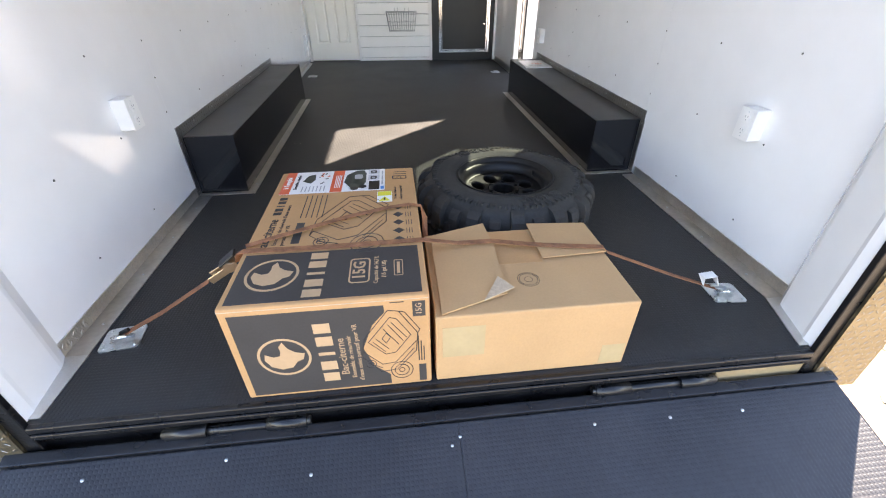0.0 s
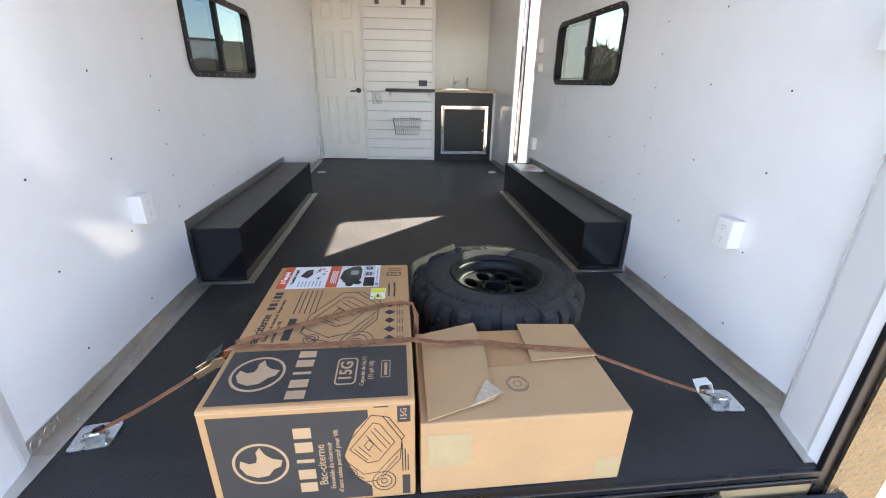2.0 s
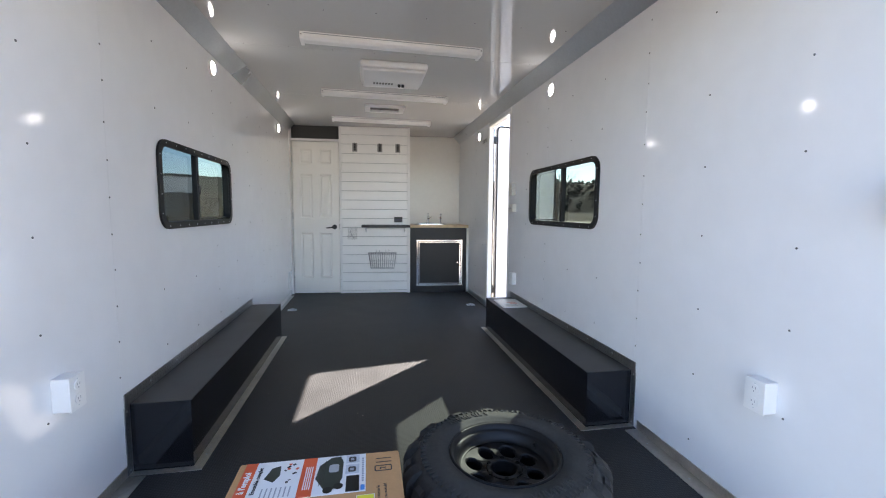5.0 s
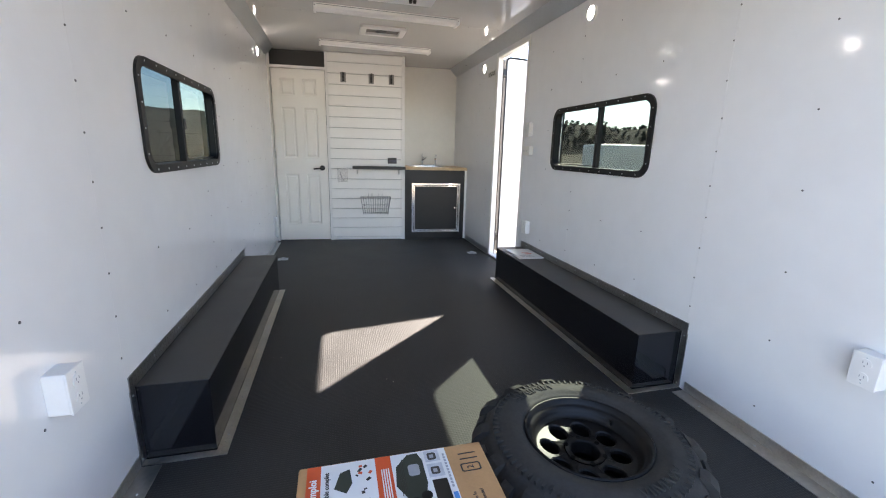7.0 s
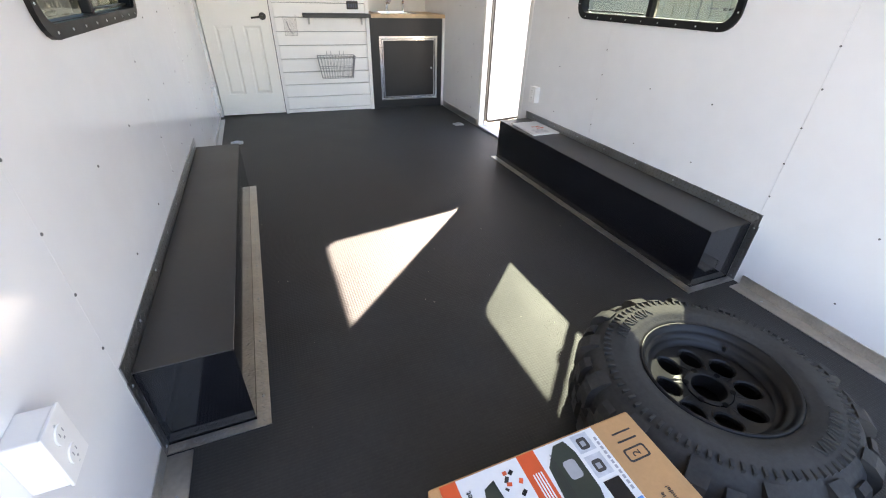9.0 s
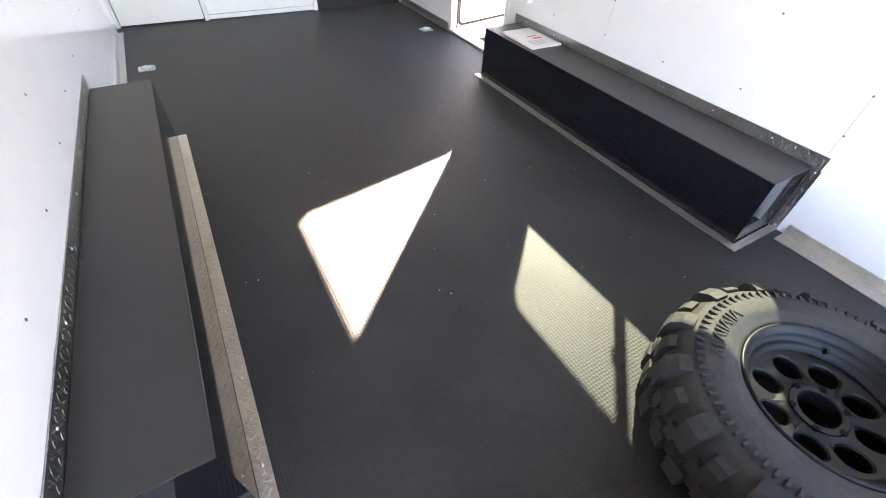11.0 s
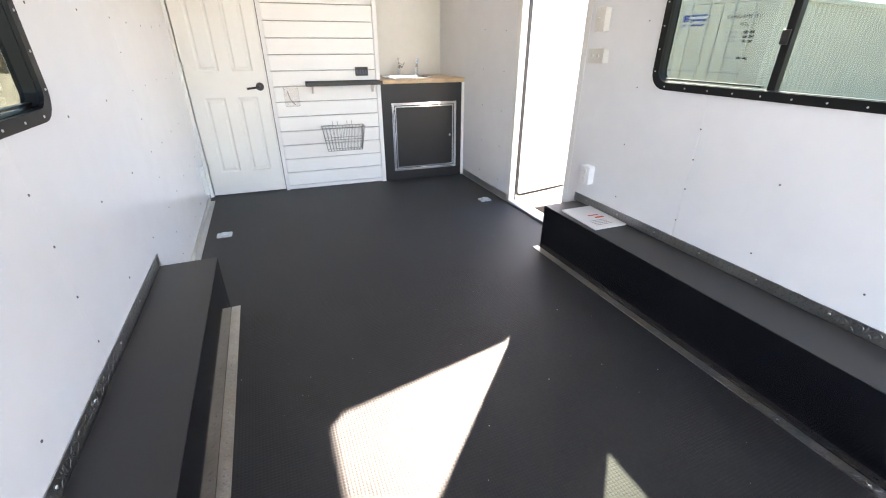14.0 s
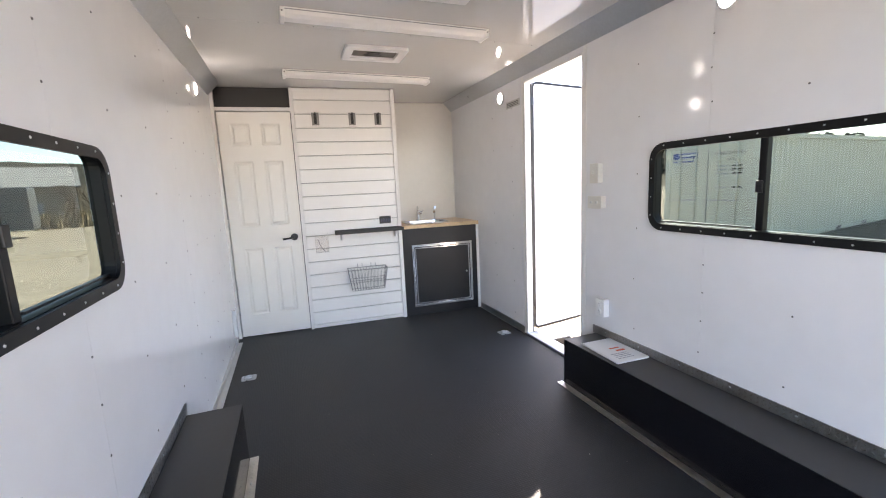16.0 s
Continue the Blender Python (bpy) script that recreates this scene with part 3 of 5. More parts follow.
# ---- wheel boxes ----
def wheel_box(x_wall, s, inner, y0, y1, h):
    wb = thing("wheel_box", "black metal wheel-arch box with tread-plate flanges", "wheel arch", group="wheel boxes")
    def X(a, b):
        return sorted((x_wall + s * a, x_wall + s * b))
    w = abs(inner - x_wall)
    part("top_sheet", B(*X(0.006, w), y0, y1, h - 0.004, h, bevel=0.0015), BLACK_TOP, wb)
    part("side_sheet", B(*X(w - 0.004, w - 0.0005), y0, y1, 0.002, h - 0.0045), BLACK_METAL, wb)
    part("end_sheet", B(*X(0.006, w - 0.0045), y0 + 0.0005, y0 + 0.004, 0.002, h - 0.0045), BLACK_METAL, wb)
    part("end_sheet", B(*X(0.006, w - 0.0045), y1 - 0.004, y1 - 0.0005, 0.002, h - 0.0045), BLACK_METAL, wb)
    part("wall_flange", B(*X(0.001, 0.0045), y0 - 0.03, y1 + 0.03, h - 0.005, h + 0.05), DARK_PLATE, wb)
    part("end_flange", B(*X(0.001, 0.0045), y0 - 0.035, y0 - 0.001, 0.004, h - 0.006), DARK_PLATE, wb)
    part("floor_flange", B(*X(w + 0.0005, w + 0.042), y0 - 0.035, y1 + 0.02, 0.0005, 0.0045), PLATE, wb)
    part("floor_flange", B(*X(0.0, w), y0 - 0.035, y0 - 0.0045, 0.0005, 0.0045), PLATE, wb)
    lozenges(wb, (x_wall + s * 0.0046, y0 - 0.025, h + 0.004), (0, 1, 0), (0, 0, 1), (s, 0, 0), y1 - y0 + 0.05, 0.042, DIM_PLATE)
    lozenges(wb, (x_wall + s * 0.0046, y0 - 0.033, 0.006), (0, 0, 1), (0, 1, 0), (s, 0, 0), h - 0.02, 0.03, DIM_PLATE)
    lozenges(wb, (x_wall + s * (w + 0.003), y0 - 0.03, 0.0046), (0, 1, 0), (s, 0, 0), (0, 0, 1), y1 - y0 + 0.045, 0.038, ALU)
    lozenges(wb, (x_wall + s * 0.01, y0 - 0.034, 0.0046), (s, 0, 0), (0, 1, 0), (0, 0, 1), w - 0.01, 0.028, ALU)
    for k in range(7):
        y = y0 + (y1 - y0) * (k + 0.3) / 7
        shared("rivet", RIVET, wb, pose(x_wall + s * (w + 0.022), y, 0.0045))
        shared("rivet", RIVET, wb, pose(x_wall + s * 0.0045, y + 0.1, h + 0.028, 0, 90 * s, 0))
    for z in (0.02, 0.28):
        shared("rivet", RIVET, wb, pose(x_wall + s * 0.0045, y0 - 0.018, z, 0, 90 * s, 0))
    return wb


wheel_box(XL, 1, -0.897, 2.213, 4.11, 0.307)
wheel_box(XR, -1, 0.997, 2.235, 4.13, 0.30)

book = thing("booklet", "white printed papers lying on the wheel box", "papers", pose(1.135, 3.84, 0.301, 0, 0, -2))
part("lower_sheets", B(-0.108, 0.108, -0.16, 0.16, 0.0, 0.006, bevel=0.001), PAPER, book)
part("cover", B(-0.105, 0.106, -0.158, 0.157, 0.0062, 0.008), PAPER, book, m=pose(0.003, 0, 0, 0, 0.6, 1.5))
part("red_mark", B(0.0, 0.06, -0.03, -0.012, 0.0, 0.0006), RED, book, m=pose(0, 0, 0.0086, 0, 0.6, 1.5))
part("red_mark", B(-0.02, 0.05, 0.01, 0.022, 0.0, 0.0006), RED, book, m=pose(0, 0, 0.0086, 0, 0.6, 1.5))
for k in range(4):
    part("text_bar", B(-0.07, 0.04, -0.12 + k * 0.02, -0.114 + k * 0.02, 0.0, 0.0006), GREYPR, book, m=pose(0, 0, 0.0086, 0, 0.6, 1.5))


# ---- recessed tie-down rings ----
def tie_down(x, y, w, d, turn, raised):
    t = thing("tie_down_ring", "zinc-plated recessed D-ring plate screwed to the floor", "tie-down", pose(x, y, 0.001, 0, 0, turn), group="floor tie-downs")
    bm = bmesh.new()
    outer, inner = rounded(-w / 2, w / 2, -d / 2, d / 2, 0.014, 4), [(0.036 * math.cos(a), 0.030 * math.sin(a)) for a in [2 * math.pi * i / 20 for i in range(20)]]
    o20 = outer
    a0 = min(range(20), key=lambda i: abs(math.atan2(o20[i][1], o20[i][0])))
    o20 = o20[a0:] + o20[:a0]
    ring_frame(bm, o20, inner, 0.0, 0.004)
    part("plate", bm, ZINC, t)
    bm = bmesh.new()
    lathe(bm, [(0.037, 0.0035), (0.034, 0.0022), (0.02, 0.0012), (0.0004, 0.0012)], 20)
    part("cup", bm, ZINC, t)
    bm = bmesh.new()
    tilt = Matrix.Rotation(radians(-35 if raised else -6), 4, "X")
    pts = [tilt @ Vector((0.026 * math.cos(a), 0.026 * math.sin(a), 0)) + Vector((0, 0, 0.012)) for a in [2 * math.pi * i / 16 for i in range(17)]]
    tube(bm, pts, 0.0055, 8)
    part("ring", bm, ZINC, t)
    for sx in (-1, 1):
        for sy in (-1, 1):
            shared("screw", RIVET, t, pose(sx * (w / 2 - 0.014), sy * (d / 2 - 0.014), 0.004))
    return t


tie_down(-1.0, 1.14, 0.115, 0.105, 8, True)
tie_down(1.055, 1.125, 0.115, 0.105, -5, True)
tie_down(-0.985, 5.15, 0.10, 0.09, 0, False)
tie_down(1.092, 5.12, 0.10, 0.09, 0, False)


# ---- surface boxes on the walls ----
def surface_box(x_wall, s, yc, zc, w, h, depth, face, label, material=None):
    material = material or WHITEPL
    ob = thing("surface_box", label, "outlet box" if face == "outlet" else "switch box", Matrix(((0, 0, s, x_wall), (1, 0, 0, yc), (0, 1, 0, zc), (0, 0, 0, 1))))
    part("housing", B(-w / 2, w / 2, -h / 2, h / 2, 0.0, depth - 0.005, bevel=0.003), material, ob)
    part("cover", B(-w / 2 - 0.002, w / 2 + 0.002, -h / 2 - 0.002, h / 2 + 0.002, depth - 0.005, depth, bevel=0.002), material, ob)
    if face == "outlet":
        for v in (-0.024, 0.024):
            bm = bmesh.new()
            cyl(bm, (0, v, depth), (0, v, depth + 0.003), 0.017, seg=20)
            so = part("socket", bm, material, ob)
            for u in (-0.006, 0.006):
                part("slot", B(u - 0.0012, u + 0.001, v, v + 0.008, depth + 0.003, depth + 0.0033), GREYPR, so)
            part("slot", B(-0.002, 0.002, v - 0.010, v - 0.006, depth + 0.003, depth + 0.0033), GREYPR, so)
    elif face == "switch":
        part("toggle", B(-0.005, 0.005, -0.004, 0.010, depth, depth + 0.014, bevel=0.002), material, ob)
    elif face == "knobs":
        for u in (-0.025, 0.025):
            bm = bmesh.new()
            cyl(bm, (u, 0, depth), (u, 0, depth + 0.008), 0.008, seg=14)
            part("button", bm, ALU, ob)
    for v in (-h / 2 + 0.012, h / 2 - 0.012) if face != "knobs" else ():
        shared("screw", RIVET, ob, Matrix.Translation((0, v, depth)) @ Matrix.Scale(0.5, 4))
    return ob


surface_box(XR, -1, 1.488, 0.500, 0.073, 0.112, 0.056, "outlet", "white surface-mounted double outlet box on the wall")
surface_box(XL, 1, 1.834, 0.526, 0.072, 0.114, 0.056, "outlet", "white surface-mounted double outlet box on the wall")
surface_box(XR, -1, 1.107, 1.182, 0.064, 0.112, 0.08, "switch", "white surface-mounted light switch box on the wall")
surface_box(XR, -1, 4.121, 1.35, 0.07, 0.118, 0.042, "switch", "ivory light switch box beside the entry door", IVORY)
surface_box(XR, -1, 4.115, 1.17, 0.118, 0.075, 0.042, "knobs", "ivory box with two round buttons beside the entry door", IVORY)
surface_box(XR, -1, 4.052, 0.498, 0.072, 0.112, 0.045, "outlet", "white outlet box low beside the entry door")
clip = solid("cable_cover", B(XL + 0.001, XL + 0.03, 5.84, 5.885, 0.10, 0.34, bevel=0.004), WHITEPL, "white plastic cable cover near the wall foot", "cable cover")


# ---- lamps ----
def puck(x, s, y, z):
    p = thing("puck_light", "small round lit LED puck light on the wall", "wall light", Matrix(((0, 0, s, x), (1, 0, 0, y), (0, 1, 0, z), (0, 0, 0, 1))), group="wall puck lights")
    bm = bmesh.new()
    lathe(bm, [(0.050, 0.0), (0.050, 0.012), (0.043, 0.018), (0.041, 0.016)], 28)
    part("rim", bm, WHITEPL, p)
    bm = bmesh.new()
    lathe(bm, [(0.0415, 0.015), (0.03, 0.022), (0.0004, 0.025)], 24)
    part("lens", bm, LAMP, p)


for y in (3.36, 5.40):
    puck(XL, 1, y, 2.065)
    puck(XR, -1, y - 0.03, 2.055)


def tube_light(y):
    t = thing("ceiling_light", "long white fluorescent-style ceiling light, switched off", "ceiling light", pose(0.055, y, ZC, 0, 0, 2.2), group="ceiling tube lights")
    bm = bmesh.new()
    prof = [(-0.055, 0.0), (-0.05, -0.03), (-0.03, -0.044), (0.03, -0.044), (0.05, -0.03), (0.055, 0.0)]
    ends = [[bm.verts.new((x, py, pz)) for py, pz in prof] for x in (-0.575, 0.575)]
    bm.faces.new(ends[0]), bm.faces.new(ends[1])
    for i in range(6):
        j = (i + 1) % 6
        bm.faces.new((ends[0][i], ends[1][i], ends[1][j], ends[0][j]))
    part("diffuser", bm, TUBE, t)
    for s in (-1, 1):
        xa, xb = sorted((s * 0.576, s * 0.598))
        cap = part("end_cap", B(xa, xb, -0.057, 0.057, -0.048, -0.0005, bevel=0.003), TUBE, t)
        shared("screw", SCREW, cap, pose(s * 0.588, -0.057, -0.02, 90, 0, 0))
    part("seam", B(-0.575, 0.575, -0.0575, -0.0555, -0.012, -0.008), GREYPR, t)


for y in (3.19, 4.43, 5.56):
    tube_light(y)

ac = thing("air_conditioner", "white ceiling air-conditioner grille unit", "air conditioner", pose(0.075, 3.75, ZC))
part("housing", B(-0.255, 0.255, -0.235, 0.235, -0.05, -0.0005, bevel=0.018, seg=3), WHITEPL, ac)
part("lower_cover", B(-0.235, 0.235, -0.215, 0.215, -0.074, -0.0505, bevel=0.01, seg=3), WHITEPL, ac)
for k in range(7):
    part("vent_slot", B(-0.15 + k * 0.024, -0.138 + k * 0.024, 0.07, 0.115, -0.0755, -0.0745), SLOT, ac)
for x in (0.06, 0.09):
    bm = bmesh.new()
    cyl(bm, (x, 0.1, -0.074), (x, 0.1, -0.094), 0.013, 0.011, seg=14)
    part("knob", bm, BLACKPL, ac)
vent = thing("roof_vent", "square white ceiling vent with a dark fan opening", "ceiling vent", pose(0.06, 4.97, ZC))
bm = bmesh.new()
ring_frame(bm, rounded(-0.21, 0.21, -0.14, 0.14, 0.02), rounded(-0.155, 0.155, -0.085, 0.085, 0.01), -0.022, -0.0005)
part("vent_frame", bm, WHITEPL, vent)
part("shroud", B(-0.154, 0.154, -0.084, 0.084, -0.004, -0.001), mat("brown_smoked_plastic", (0.06, 0.045, 0.035), 0.3), vent)
bm = bmesh.new()
cyl(bm, (0, 0, -0.014), (0, 0, -0.004), 0.035, 0.05, seg=20)
part("fan_hub", bm, BLACKPL, vent)
for k in range(4):
    part("blade", B(0.03, 0.078, -0.016, 0.016, -0.009, -0.006), BLACKPL, vent, m=pose(0, 0, 0, 12, 0, 45 + 90 * k))

# ---- front partition: door, slat wall, sink cabinet ----
PART = pose(0.44, 6.0, 0.0, 0, 0, -3.49)
wall_p = thing("wall_partition", "white partition across the front of the trailer", "wall", PART, kind="structure")
part("stud_strip", B(-1.61, -1.562, 0.0, 0.08, 0, 2.07), TRIMP, wall_p)
part("head_rail", B(-1.562, -0.945, 0.0, 0.08, 2.045, 2.075), TRIMP, wall_p)
part("stud_strip", B(-1.60, -1.562, 0.0, 0.08, 2.07, ZC - 0.003), TRIMP, wall_p)
part("transom", B(-1.56, -0.948, 0.03, 0.06, 2.076, ZC - 0.003), BLACKPL, wall_p, "black panel above the door")
part("core", B(-0.944, -0.004, 0.022, 0.08, 0, ZC - 0.003), TRIMP, wall_p)
part("backing", B(-1.56, -0.945, 0.07, 0.085, 0, 2.04), SLOT, wall_p)
part("end_post", B(-0.036, 0.0, -0.012, 0.6, 0, ZC - 0.003, bevel=0.002), TRIMP, wall_p)
part("edge_post", B(-0.944, -0.915, -0.004, 0.0215, 0, ZC - 0.003), TRIMP, wall_p)
edges = [0.002] + [0.0398 + 0.1236 * k for k in range(18)] + [ZC - 0.002]
for e0, e1 in zip(edges, edges[1:]):
    z0, z1 = e0 + 0.0025, e1 - 0.0025
    bm = bmesh.new()
    box(bm, -0.914, -0.037, 0.0, 0.0215, z0, z1, bevel=0.0035, seg=1)
    part("slat", bm, SLATP, wall_p)
# thin grey sheet added behind the white slats so the gaps read as shade
part("groove_shadow_board", B(-0.914, -0.037, 0.0216, 0.0219, 0, ZC - 0.003), mat("groove_shade_grey", (0.3, 0.3, 0.3), 0.7), wall_p)

door = thing("door_1", "white six-panel interior door, closed, with a dark lever handle", "door", PART @ pose(-1.553, 0.012, 0.012), kind="structure")
W, Hh = 0.602, 2.026
panels = [(0.095, 0.255), (0.345, 0.505)]
rows_z = [(0.20, 0.82), (1.02, 1.60), (1.735, 1.925)]
holes = [(a, b, c, d) for a, b in panels for c, d in rows_z]
bm = bmesh.new()
xs = sorted({0, W, *[v for h in holes for v in h[:2]]})
zs = sorted({0, Hh, *[v for h in holes for v in h[2:]]})
for a, b in zip(xs, xs[1:]):
    for c, d in zip(zs, zs[1:]):
        if not any(h[0] <= (a + b) / 2 <= h[1] and h[2] <= (c + d) / 2 <= h[3] for h in holes):
            box(bm, a, b, 0.0, 0.035, c, d)
part("stile_frame", bm, PAINT, door)
for a, b, c, d in holes:
    bm = bmesh.new()
    loops = [(0.0, 0.0005), (0.012, 0.010), (0.022, 0.010), (0.034, 0.003)]
    prev = None
    for inset, dep in loops:
        cur = [bm.verts.new((x, dep, z)) for x, z in ((a + inset, c + inset), (b - inset, c + inset), (b - inset, d - inset), (a + inset, d - inset))]
        if prev:
            for i in range(4):
                j = (i + 1) % 4
                bm.faces.new((prev[i], prev[j], cur[j], cur[i]))
        prev = cur
    bm.faces.new(prev)
    part("panel", bm, PAINT, door)
bm = bmesh.new()
cyl(bm, (W - 0.065, 0.0, 0.90), (W - 0.065, -0.012, 0.90), 0.032, seg=24)
handle = part("door_handle", bm, BLACKPL, door, "oil-rubbed bronze lever handle")
bm = bmesh.new()
tube(bm, [(W - 0.065, -0.012, 0.90), (W - 0.065, -0.045, 0.90), (W - 0.11, -0.05, 0.893), (W - 0.165, -0.045, 0.888)], 0.009, 10)
part("lever", bm, BLACKPL, handle)
part("latch_plate", B(W + 0.001, W + 0.004, -0.004, 0.02, 0.87, 0.94), BLACKPL, door)
for z in (0.25, 1.05, 1.80):
    bm = bmesh.new()
    cyl(bm, (-0.004, -0.004, z - 0.045), (-0.004, -0.004, z + 0.045), 0.007, seg=10)
    hg = part("hinge", bm, ALU, door)
    part("hinge_leaf", B(-0.03, -0.005, -0.003, -0.001, z - 0.042, z + 0.042), ALU, hg)

# hooks, power panel, rail, basket and holder on the slats
for u in (-0.735, -0.405, -0.165):
    hk = thing("coat_hook", "grey metal double coat hook on the slat wall", "hook", PART @ pose(u, -0.0005, 1.975), group="coat hooks")
    part("back_plate", B(-0.032, 0.032, -0.004, 0, -0.056, 0.056, bevel=0.0015), mat("grey_hook_metal", (0.24, 0.24, 0.23), 0.4, 0.6), hk)
    bm = bmesh.new()
    tube(bm, [(0, -0.004, 0.02), (0, -0.035, 0.03), (0, -0.05, 0.05)], 0.006, 8)
    tube(bm, [(0, -0.004, -0.02), (0, -0.03, -0.035), (0, -0.042, -0.02)], 0.006, 8)
    part("prong", bm, BLACKPL, hk)
    part("inlay", B(-0.012, 0.012, -0.0065, -0.0041, -0.045, 0.045), BLACKPL, hk)
pw = thing("power_panel", "black power panel with four small switches", "switch panel", PART @ pose(-0.16, -0.0005, 1.015))
part("plate", B(-0.056, 0.056, -0.008, 0, -0.036, 0.036, bevel=0.003), BLACKPL, pw)
for k in range(4):
    part("switch", B(-0.044 + k * 0.024, -0.03 + k * 0.024, -0.013, -0.0081, -0.02, 0.012, bevel=0.002), mat("blue_black_button", (0.03, 0.035, 0.08), 0.3), pw)
rail = thing("rail_shelf", "black slotted metal rail shelf on brackets", "shelf", PART @ pose(-0.325, -0.0005, 0.915))
part("lip", B(-0.325, 0.325, -0.125, -0.118, -0.004, 0.028, bevel=0.002), BLACKPL, rail)
part("back_strip", B(-0.325, 0.325, -0.012, 0.0, -0.004, 0.03, bevel=0.002), BLACKPL, rail)
for k in range(26):
    part("slot_bar", B(-0.322 + k * 0.0253, -0.308 + k * 0.0253, -0.1175, -0.0125, 0.0, 0.006), BLACKPL, rail)
for u in (-0.27, 0.25):
    bm = bmesh.new()
    prism_pts = [(0.0, -0.004), (0.0, -0.07), (-0.01, -0.07), (-0.10, -0.005)]
    lo = [bm.verts.new((u - 0.008, a, b)) for a, b in prism_pts]
    hi = [bm.verts.new((u + 0.008, a, b)) for a, b in prism_pts]
    bm.faces.new(lo), bm.faces.new(hi)
    for i in range(4):
        bm.faces.new((lo[i], lo[(i + 1) % 4], hi[(i + 1) % 4], hi[i]))
    part("bracket", bm, ALU, rail)
bk = thing("wire_basket", "grey wire basket hung on the slat wall", "basket", PART @ pose(-0.375, -0.004, 0.355) @ Matrix.Scale(0.86, 4))
WIRE = mat("grey_wire", (0.34, 0.34, 0.34), 0.35, 0.9)


def loop_at(z, w, d, back):
    return [(-w / 2, back, z), (w / 2, back, z), (w / 2, -d, z), (-w / 2, -d, z), (-w / 2, back, z)]


for z, w, d in ((0.245, 0.43, 0.17), (0.12, 0.395, 0.14), (0.0, 0.36, 0.11)):
    bm = bmesh.new()
    tube(bm, loop_at(z, w, d, -0.006), 0.004 if z > 0.2 else 0.0028, 6)
    part("hoop", bm, WIRE, bk)
for k in range(13):
    t = -0.5 + k / 12
    bm = bmesh.new()
    tube(bm, [(t * 0.43, -0.17, 0.245), (t * 0.36, -0.11, 0.0), (t * 0.36, -0.006, 0.0), (t * 0.43, -0.006, 0.245)], 0.0022, 5)
    part("wire", bm, WIRE, bk)
for s in (-1, 1):
    for k in range(4):
        y = -0.03 - k * 0.035
        bm = bmesh.new()
        tube(bm, [(s * 0.215, y, 0.245), (s * 0.18, y * 0.7, 0.0)], 0.0022, 5)
        part("wire", bm, WIRE, bk)
for u in (-0.10, -0.05, 0.05, 0.10):
    bm = bmesh.new()
    tube(bm, [(u, -0.006, 0.245), (u, -0.006, 0.285), (u, 0.002, 0.285)], 0.003, 6)
    part("hook", bm, WIRE, bk)
hold = thing("paper_holder", "clear plastic pocket on the slat wall with a cord inside", "holder", PART @ pose(-0.775, -0.0005, 0.84))
for a in ((-0.06, 0.06, -0.045, -0.042, -0.09, 0.06), (-0.06, -0.057, -0.042, 0, -0.09, 0.09), (0.057, 0.06, -0.042, 0, -0.09, 0.09), (-0.057, 0.057, -0.042, 0, -0.093, -0.09)):
    p = part("acrylic_side", B(*a), ACRYLIC, hold)
bm = bmesh.new()
tube(bm, [(-0.03, -0.02, 0.03), (-0.02, -0.022, -0.02), (0.0, -0.02, -0.06), (0.02, -0.02, -0.08)], 0.004, 6)
part("cord", bm, mat("grey_cord", (0.3, 0.3, 0.3), 0.5), hold)

# sink cabinet and nook
cab = thing("sink_cabinet", "charcoal sink cabinet with an aluminium-framed door", "cabinet", PART)
part("front", B(0.003, 0.792, -0.002, 0.014, 0.0, 0.905), CARCASS, cab)
part("side", B(0.776, 0.792, 0.0142, 0.58, 0.0, 0.905), CARCASS, cab)
part("bottom", B(0.004, 0.7755, 0.0142, 0.58, 0.05, 0.065), CARCASS, cab)
cdoor = part("door", B(0.115, 0.712, -0.012, -0.0025, 0.115, 0.715), CARCASS, cab)
for a in ((0.09, 0.735, 0.713, 0.738), (0.09, 0.735, 0.092, 0.117), (0.09, 0.115, 0.1172, 0.7128), (0.71, 0.735, 0.1172, 0.7128)):
    part("door_trim", B(a[0], a[1], -0.016, -0.0025, a[2], a[3], bevel=0.002), CHROME, cdoor)
for a in ((0.122, 0.703, 0.697, 0.707), (0.122, 0.703, 0.123, 0.133), (0.122, 0.132, 0.1332, 0.6968), (0.693, 0.703, 0.1332, 0.6968)):
    part("inner_trim", B(a[0], a[1], -0.0145, -0.0121, a[2], a[3]), CHROME, cdoor)
bm = bmesh.new()
cyl(bm, (0.665, -0.012, 0.42), (0.665, -0.026, 0.42), 0.009, 0.011, seg=14)
part("knob", bm, CHROME, cdoor)
part("corner_strip", B(0.793, 0.82, -0.004, 0.02, 0.0, 0.905), TRIMP, cab, "white corner filler strip")
top = thing("worktop", "light butcher-block worktop with rounded edge", "worktop", PART)
tm = bmesh.new()
for a in ((0.002, 0.815, -0.025, 0.085), (0.002, 0.815, 0.43, 0.62), (0.002, 0.09, 0.0852, 0.4298), (0.53, 0.815, 0.0852, 0.4298)):
    box(tm, a[0], a[1], a[2], a[3], 0.906, 0.942, bevel=0.002, seg=1)
part("board", tm, WOOD, top)
sink = thing("sink", "small round-cornered stainless drop-in sink", "sink", PART @ pose(0.31, 0.257, 0.942))
bm = bmesh.new()
ring_frame(bm, rounded(-0.235, 0.235, -0.185, 0.185, 0.09, 5), rounded(-0.20, 0.20, -0.15, 0.15, 0.07, 5), 0.0, 0.008)
part("rim", bm, STEEL, sink)
bm = bmesh.new()
prev = None
